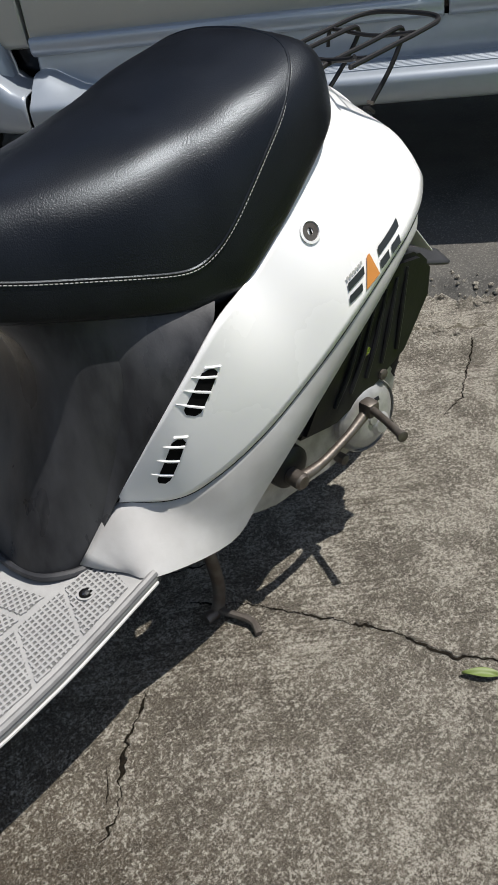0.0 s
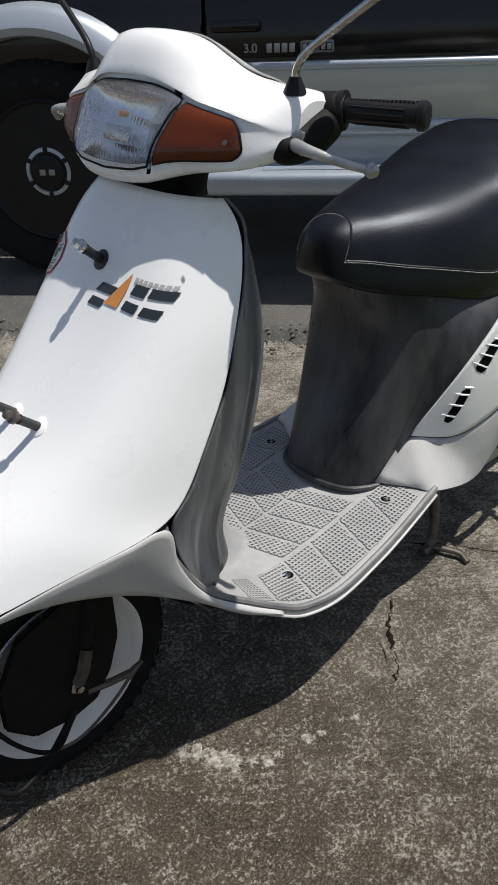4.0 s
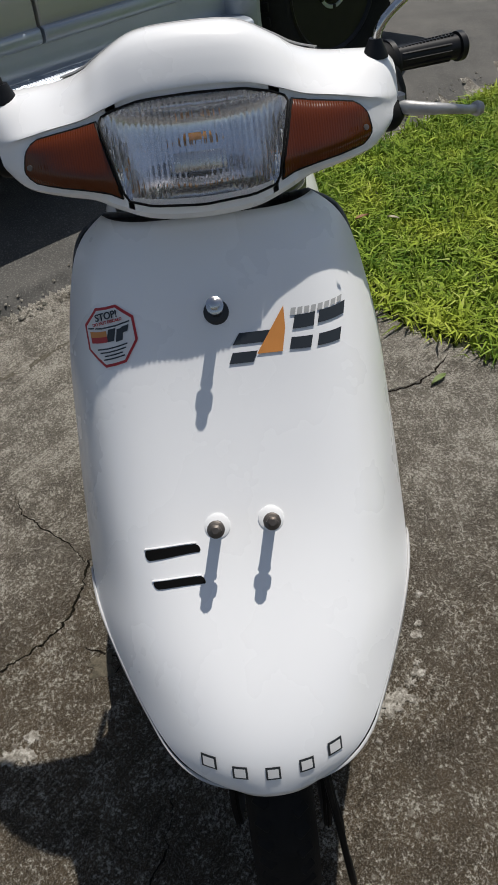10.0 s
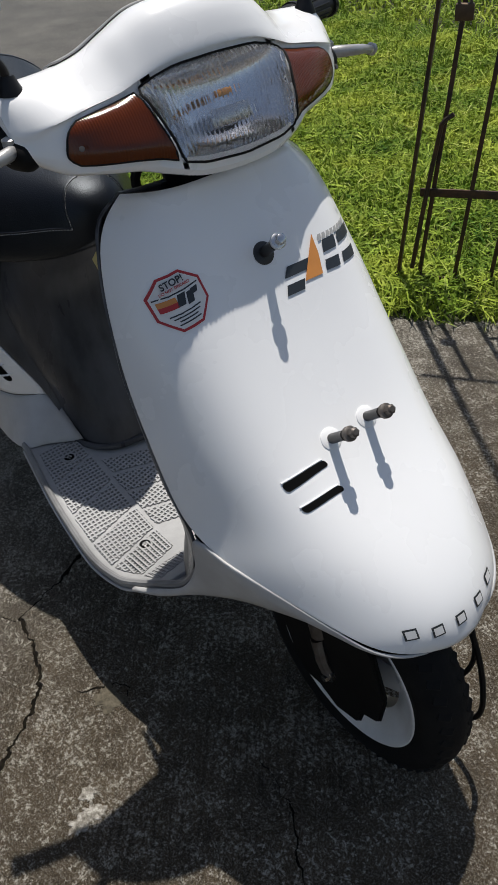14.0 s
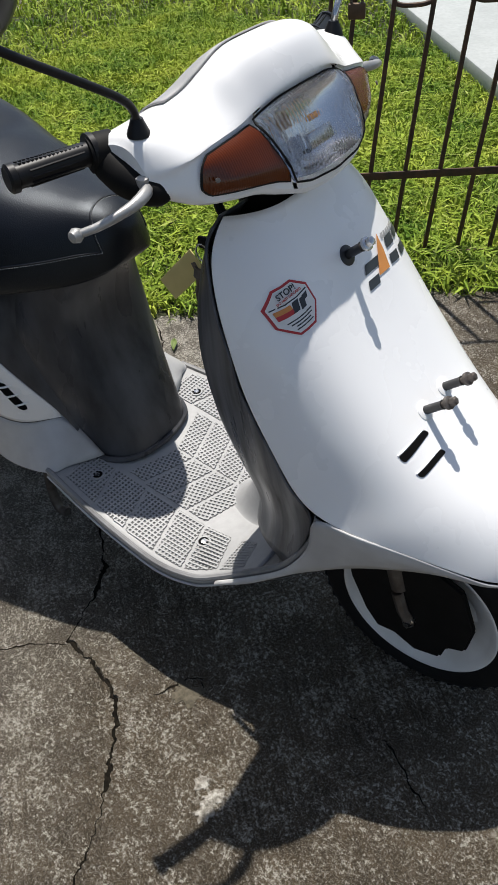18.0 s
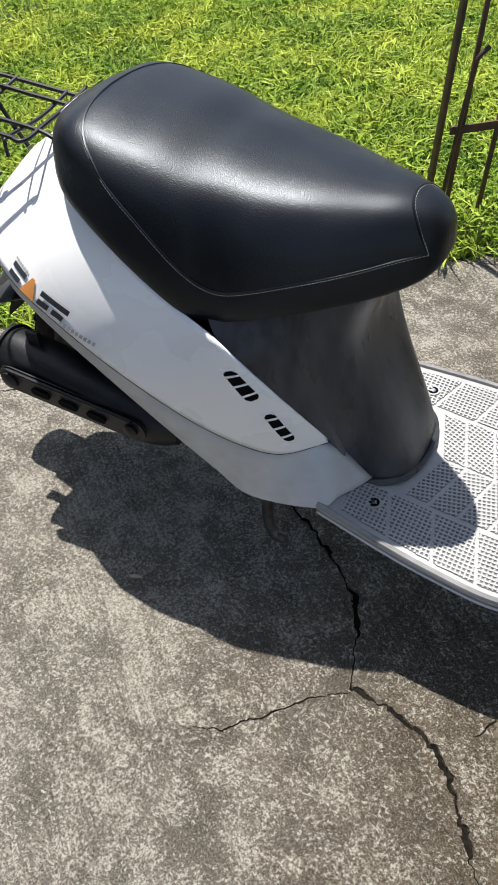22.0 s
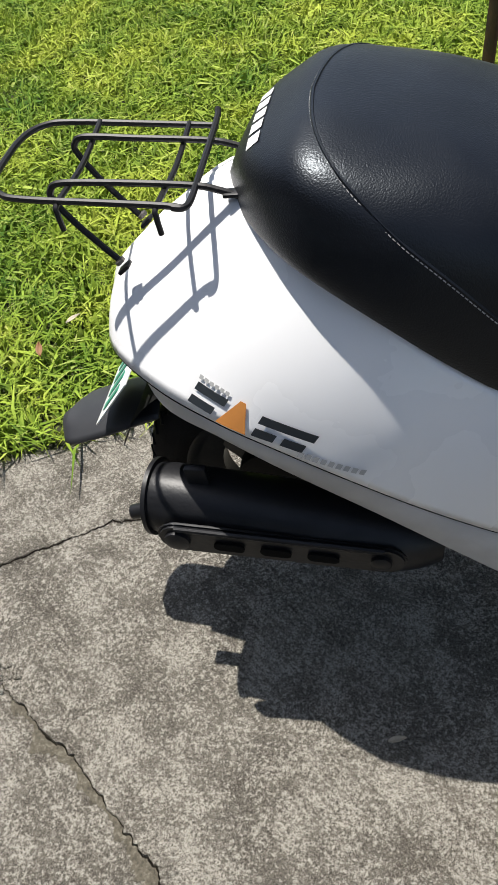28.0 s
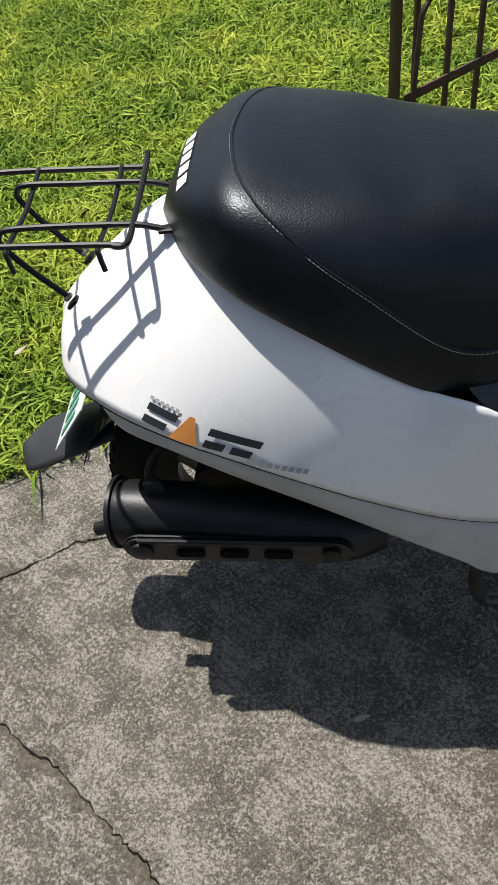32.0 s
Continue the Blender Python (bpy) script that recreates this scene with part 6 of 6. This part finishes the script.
ALLOYDARK = material("dark_alloy_wheel", (0.006, 0.006, 0.0065), 0.45, var=0.4, scale=14, dark=(0.014, 0.014, 0.014), spec=0.25)
BADGE = material("badge_silver", (0.30, 0.30, 0.31), 0.4, 0.8, var=0.2, scale=60)
van = group("van", "parked van with black upper body and beige-silver lower body", "van", VAN)
# local x along the van, y into it, z up
HUBS = (-1.02, 1.93)
HUB_Z = 0.50


def van_panel(name, x0, x1, prof, mat, parent=van, label="", inset=.004, depth=.03):
    """A body panel from x0 to x1 with the outline prof of (y, z), rounded at its ends."""
    rows = []
    for x, iy in ((x0 + .0005, depth), (x0 + .001, inset), (x0 + .006, 0), ((x0 + x1) / 2, 0), (x1 - .006, 0), (x1 - .001, inset), (x1 - .0005, depth)):
        rows.append([(x, y + iy, z) for y, z in prof])
    return part(name, sheet(rows), mat, parent, label)


core = [(0.10, .42), (0.06, .60), (0.045, .86), (0.10, 1.10), (0.17, 1.45), (0.27, 1.82), (0.45, 1.93), (1.35, 1.93), (1.62, 1.80), (1.72, 1.2), (1.75, .6), (1.70, .42)]
part("inner_body", sheet([[(x, max(y, .30), z) for y, z in core] for x in (-1.9, -.58)], close_v=True, cap=True), VANDARK, van)
part("cabin", sheet([[(x, y, z) for y, z in core] for x in (-.58, 2.75)], close_v=True, cap=True), VANBLACK, van, "black upper body")
mid_prof = curve_pts([(.030, .625), (.010, .640), (.002, .70), (.0, .76), (.006, .815), (.016, .830)], 16)
door1 = van_panel("front_door", -.430, .655, [(y + .0, z) for y, z in mid_prof], VANPAINT, label="beige-silver lower door panel")
door2 = van_panel("rear_door", .665, 1.40, mid_prof, VANPAINT, label="beige-silver lower door panel")
van_panel("fender_post", -.60, -.440, mid_prof, VANPAINT)
van_panel("door_top", -.430, .655, curve_pts([(.010, .842), (.004, .90), (.020, 1.0), (.05, 1.12)], 8), VANBLACK, door1)
van_panel("door_top", .665, 1.40, curve_pts([(.010, .842), (.004, .90), (.020, 1.0), (.05, 1.12)], 8), VANBLACK, door2)
van_panel("fender_top", -1.9, -.440, curve_pts([(.010, .842), (.004, .90), (.020, 1.0), (.06, 1.06), (.2, 1.10)], 8), VANBLACK)
for x0, x1 in ((-.430, .655), (.665, 1.40)):
    van_panel("belt_trim", x0, x1, curve_pts([(.012, .832), (-.004, .828), (-.008, .818), (-.004, .808), (.006, .804)], 10), VANSILVER, van)
    van_panel("door_sill_trim", x0, x1, curve_pts([(.020, .655), (-.006, .652), (-.012, .640), (-.010, .618), (.004, .606), (.03, .602)], 12), VANSILVER, van)
van_panel("rocker", -.435, 1.42, curve_pts([(.035, .606), (.030, .56), (.032, .50), (.05, .46)], 8), VANSILVER, van)
# step board
step = part("step_board", sheet([[(x, y, z) for y, z in curve_pts([(.05, .520), (-.02, .516), (-.075, .512), (-.098, .503), (-.104, .485), (-.098, .448), (-.07, .434), (.05, .440)], 26)] for x in (-.43, -.42, -.30, 1.30, 1.41, 1.42)]), VANSILVER, van, "silver side step with ribbed tread")
for k in range(8):
    part("step_rib", tube([(-.25, .015 - .0115 * k, .5185 - .0006 * k), (1.25, .015 - .0115 * k, .5185 - .0006 * k)], .003, 6), VANSILVER, step)
STEP_OUT = [(.05, .520), (-.02, .516), (-.075, .512), (-.098, .503), (-.104, .485), (-.098, .448), (-.07, .434), (.05, .440)]
rows = []
for x, up in ((-.428, .050), (-.415, .052), (-.385, .046), (-.345, .024), (-.305, .004), (-.285, 0)):
    rows.append([(x, y, z + up * smooth01((z - .49) / .022) * smooth01((y + .104) / .09) + .0015) for y, z in curve_pts(STEP_OUT, 26)])
part("step_end", sheet(rows), VANSILVER, step)
rows = []
for x, up, inn in ((-.438, .016, 0), (-.45, .018, 0), (-.48, .030, .004), (-.52, .060, .014), (-.555, .110, .030), (-.580, .160, .045)):
    rows.append([(x, y + inn, z + up * smooth01((z - .48) / .03)) for y, z in curve_pts(STEP_OUT, 26)])
shell(part("step_tail", sheet(rows), VANSILVER, step), .006, 0)
# flared arch and wheel
for hx in HUBS:
    arch = []
    for a in np.linspace(radians(-8), radians(188), 44):
        c, s_ = math.cos(a), math.sin(a)
        ring = []
        for r, y in ((.425, .10), (.425, -.030), (.432, -.052), (.455, -.060), (.50, -.040), (.525, -.008), (.528, .04)):
            ring.append((hx + r * c, y, HUB_Z + r * s_))
        arch.append(ring)
    part("arch_flare", sheet(arch), VANSILVER, van, "flared silver wheel arch")
    tyre_c = (hx, .10, HUB_Z)
    w = group("road_wheel", "", "")
    w.parent = van
    tagged(w, "off-road tyre on a dark alloy wheel")
    prof = curve_pts([(-.10, .235), (-.115, .27), (-.115, .32), (-.10, .352), (-.07, .370), (0, .373), (.07, .370), (.10, .352), (.115, .32), (.10, .235)], 40)
    part("tyre", spin(prof, tyre_c, (0, 1, 0), 72, ring=True), RUBBER, w)
    part("rim", spin([(-.098, .238), (-.106, .232), (-.098, .222), (-.07, .205), (-.03, .195), (-.02, .03)], tyre_c, (0, 1, 0), 48), ALLOYDARK, w)
    part("rim_lip", spin([(-.104, .240), (-.109, .233), (-.104, .226), (-.098, .233)], tyre_c, (0, 1, 0), 48, ring=True), ALLOYDARK, w)
    for k in range(6):
        a = radians(30 + 60 * k)
        d, n = Vector((math.cos(a), 0, math.sin(a))), Vector((-math.sin(a), 0, math.cos(a)))
        c = Vector(tyre_c)
        rows = []
        for r, hw, y in ((.05, .040, -.075), (.10, .030, -.072), (.16, .034, -.066), (.215, .055, -.070)):
            q = c + d * r
            rows.append([q + n * hw + Vector((0, y + .04, 0)), q + n * hw + Vector((0, y, 0)), q + n * hw * .4 + Vector((0, y - .012, 0)), q - n * hw * .4 + Vector((0, y - .012, 0)), q - n * hw + Vector((0, y, 0)), q - n * hw + Vector((0, y + .04, 0))])
        part("spoke", sheet(np.array([[tuple(v) for v in r] for r in rows])), ALLOYDARK, w)
        q = c + d * .185 + Vector((0, -.084, 0))
        tri_ = [(.024, 0), (.006, .022), (-.020, .016), (-.020, -.016), (.006, -.022)]
        part("spoke_plate", plate(tri_, .004, Matrix(((d.x, n.x, 0, q.x), (0, 0, -1, q.y), (d.z, n.z, 0, q.z), (0, 0, 0, 1))), .001), VANSILVER, w)
        part("spoke_bolt", spin([(0, .008), (.006, .008), (.008, .004)], q + Vector((0, -.004, 0)), (0, -1, 0), 10), ALLOYDARK, w)
        q = c + d * .075 + Vector((0, -.088, 0))
        part("wheel_nut", spin([(0, .011), (.014, .010), (.016, .006)], q, (0, -1, 0), 6), ALLOYDARK, w)
    part("hub_ring", spin([(-.080, .085), (-.100, .082), (-.102, .070), (-.088, .062)], tyre_c, (0, 1, 0), 36, ring=True), VANSILVER, w)
    cap = part("hub_cap", spin([(-.070, .064), (-.104, .058), (-.110, .045), (-.111, .002)], tyre_c, (0, 1, 0), 30), ALLOYDARK, w)
    for k in (-1, 1):
        part("cap_bar", block((.022, .002, .020), (hx + .017 * k, tyre_c[1] - .1115, HUB_Z), .0006), BADGE, cap)
    for k in range(44):
        a = 2 * math.pi * k / 44
        for sd in (1, -1):
            m = Matrix.Translation(tyre_c) @ Matrix.Rotation(a + (.07 if sd > 0 else 0), 4, "Y") @ Matrix.Translation((0, sd * .078, .360)) @ Matrix.Rotation(radians(-26 * sd), 4, "X")
            if k == 0 and sd == 1:
                first_lug = part("tyre_lug", block((.034, .058, .016), (0, 0, 0), .003, None, None, 1), RUBBER, w)
                first_lug.matrix_local = m
            else:
                o = first_lug.copy()
                scene.collection.objects.link(o)
                o.matrix_local = m
    for k in range(7):
        a = radians(60 + 14 * k)
        part("tyre_mark", block((.020, .002, .016), (hx + .295 * math.cos(a), tyre_c[1] - .1165, HUB_Z + .295 * math.sin(a)), .0006, Matrix.Rotation(-a + math.pi / 2, 3, "Y")), ALLOYDARK, w)
# badge: figures and plain bars
lettering("3.0", .036, (-.285, -.004, .870), (1, 0, 0), (0, 0, 1), BADGE, van, .002, "badge_figures")
for k in range(4):
    part("badge_bar", block((.018, .004, .026), (-.225 + .024 * k, -.004, .870), .002), BADGE, van)
part("badge_frame", block((.105, .003, .034), (-.075, -.003, .871), .006), BADGE, van)
part("badge_inner", block((.095, .004, .024), (-.075, -.0035, .871), .003), VANBLACK, van)
for k in range(5):
    part("badge_bar", block((.013, .005, .018), (-.113 + .019 * k, -.0045, .871), .001), BADGE, van)
part("door_handle", block((.16, .03, .035), (-.33, -.004, .935), .012), VANBLACK, van)
# rear quarter
van_panel("quarter_panel", 1.41, 2.70, mid_prof, VANPAINT)
van_panel("quarter_top", 1.41, 2.75, curve_pts([(.010, .842), (.004, .90), (.020, 1.0), (.05, 1.12)], 8), VANBLACK)
part("window", block((1.0, .006, .42), (.12, .115, 1.36), .002, Matrix.Rotation(radians(-14), 3, "X")), VANBLACK, van)

# ---- iron gate at the lawn's edge ----
RUST = material("rusty_black_iron", (0.035, 0.028, 0.022), 0.7, 0.3, var=0.7, scale=26, dark=(0.11, 0.055, 0.028), var2=0.3, scale2=120, bump=0.4, bump_scale=200)
BRASS = material("tarnished_padlock", (0.11, 0.075, 0.045), 0.5, 0.6, var=0.5, scale=60, dark=(0.05, 0.035, 0.025))
GATE = Matrix.Translation((-.402, 1.040, 0)) @ Matrix.Rotation(math.atan2(.57, .82), 4, "Z")
LEAN = .10
gate = group("iron_gate", "rusty black iron bar gate standing open on the lawn", "gate", GATE)


def leaned(x, z):
    """Where an upright that crosses the middle rail at x has got to at the height z."""
    return x + LEAN * (z - .268)


# gate post, with an unseen upper length added to cast a long shadow
part("gate_shadow_post", block((.009, .034, 3.50), (leaned(0, 1.74), .006, 1.74), .002, Matrix.Rotation(LEAN, 3, "Y")), RUST, gate)
for z in (.014, .268, 1.16):
    part("gate_rail", block((1.55, .006, .022), (.80, 0, z), .0015), RUST, gate)
for k in range(16):
    x = .058 + .096 * k
    part("gate_bar", block((.011, .011, 1.18), (leaned(x, .58), .008, .58), .001, Matrix.Rotation(LEAN, 3, "Y")), RUST, gate)
    if k % 2 == 1:
        part("gate_loop", tube([(leaned(x + a, z), .012, z) for a, z in ((0, .86), (0, .72), (.012, .700), (.048, .696), (.084, .700), (.096, .72), (.096, .86))], .006, 8, steps=30), RUST, gate)
part("bent_rod", tube([(.014, -.006, .05), (.040, -.010, .25), (.066, -.014, .42), (.074, -.018, .455), (.098, -.016, .475)], .006, 8, steps=24), RUST, gate)
padlock = group("padlock", "tarnished brass padlock hanging on the gate", "padlock", GATE @ Matrix.Translation((.105, -.020, .70)))
part("lock_body", block((.042, .016, .036), (0, 0, 0), .004), BRASS, padlock)
part("shackle", tube([(-.013, 0, .016), (-.013, 0, .034), (-.006, 0, .044), (.006, 0, .044), (.013, 0, .034), (.013, 0, .016)], .0035, 8, steps=24), STEEL, padlock)

# ---- beyond the lawn ----
SLABM = material("pale_concrete_slab", (0.40, 0.42, 0.41), 0.8, var=0.4, scale=6, var2=0.3, scale2=50, bump=0.4, bump_scale=90, dark=(0.25, 0.27, 0.26))
slab = tagged(part("concrete_slab", block((3.2, .62, .10), (-.62 + .31 * .69, 2.58 + .31 * .72, .035), .012, Matrix.Rotation(radians(-43), 3, "Z")), SLABM), "pale weathered concrete slab lying in the lawn", "slab")


# ---- small litter ----
def leaf(at, size, turn, mat, label, name="leaf"):
    rows = []
    for u in np.linspace(0, 1, 8):
        hw = size * .15 * math.sin(math.pi * u ** .8) + .0004
        rows.append([(size * (u - .5), hw * w, .004 + .10 * size * (w * w) + .05 * size * math.sin(u * 3)) for w in (-1, -.5, 0, .5, 1)])
    ob = part(name, sheet(rows), mat)
    ob.matrix_world = Matrix.Translation(at) @ Matrix.Rotation(turn, 4, "Z")
    shell(ob, .0006, 0)
    return tagged(ob, label, "leaf")


LEAFGREEN = material("green_leaf", (0.14, 0.19, 0.05), 0.5, var=0.3, scale=80)
LEAFBROWN = material("dry_brown_leaf", (0.23, 0.11, 0.045), 0.7, var=0.4, scale=80)
LEAFPALE = material("pale_dry_leaf", (0.45, 0.40, 0.30), 0.7, var=0.4, scale=80)
leaf((-.50, .487, .001), .055, -.9, LEAFGREEN, "narrow green leaf lying on the concrete")
leaf((-.935, .368, .002), .05, .6, LEAFBROWN, "dry brown leaf at the lawn's edge")
leaf((-.525, -.303, .001), .028, .3, LEAFPALE, "small pale dry leaf on the concrete")
leaf((-1.295, .549, .05), .04, .9, LEAFPALE, "pale dry leaf in the grass")
leaf((-1.35, .46, .04), .05, 2.0, LEAFBROWN, "brown dead leaf in the grass")
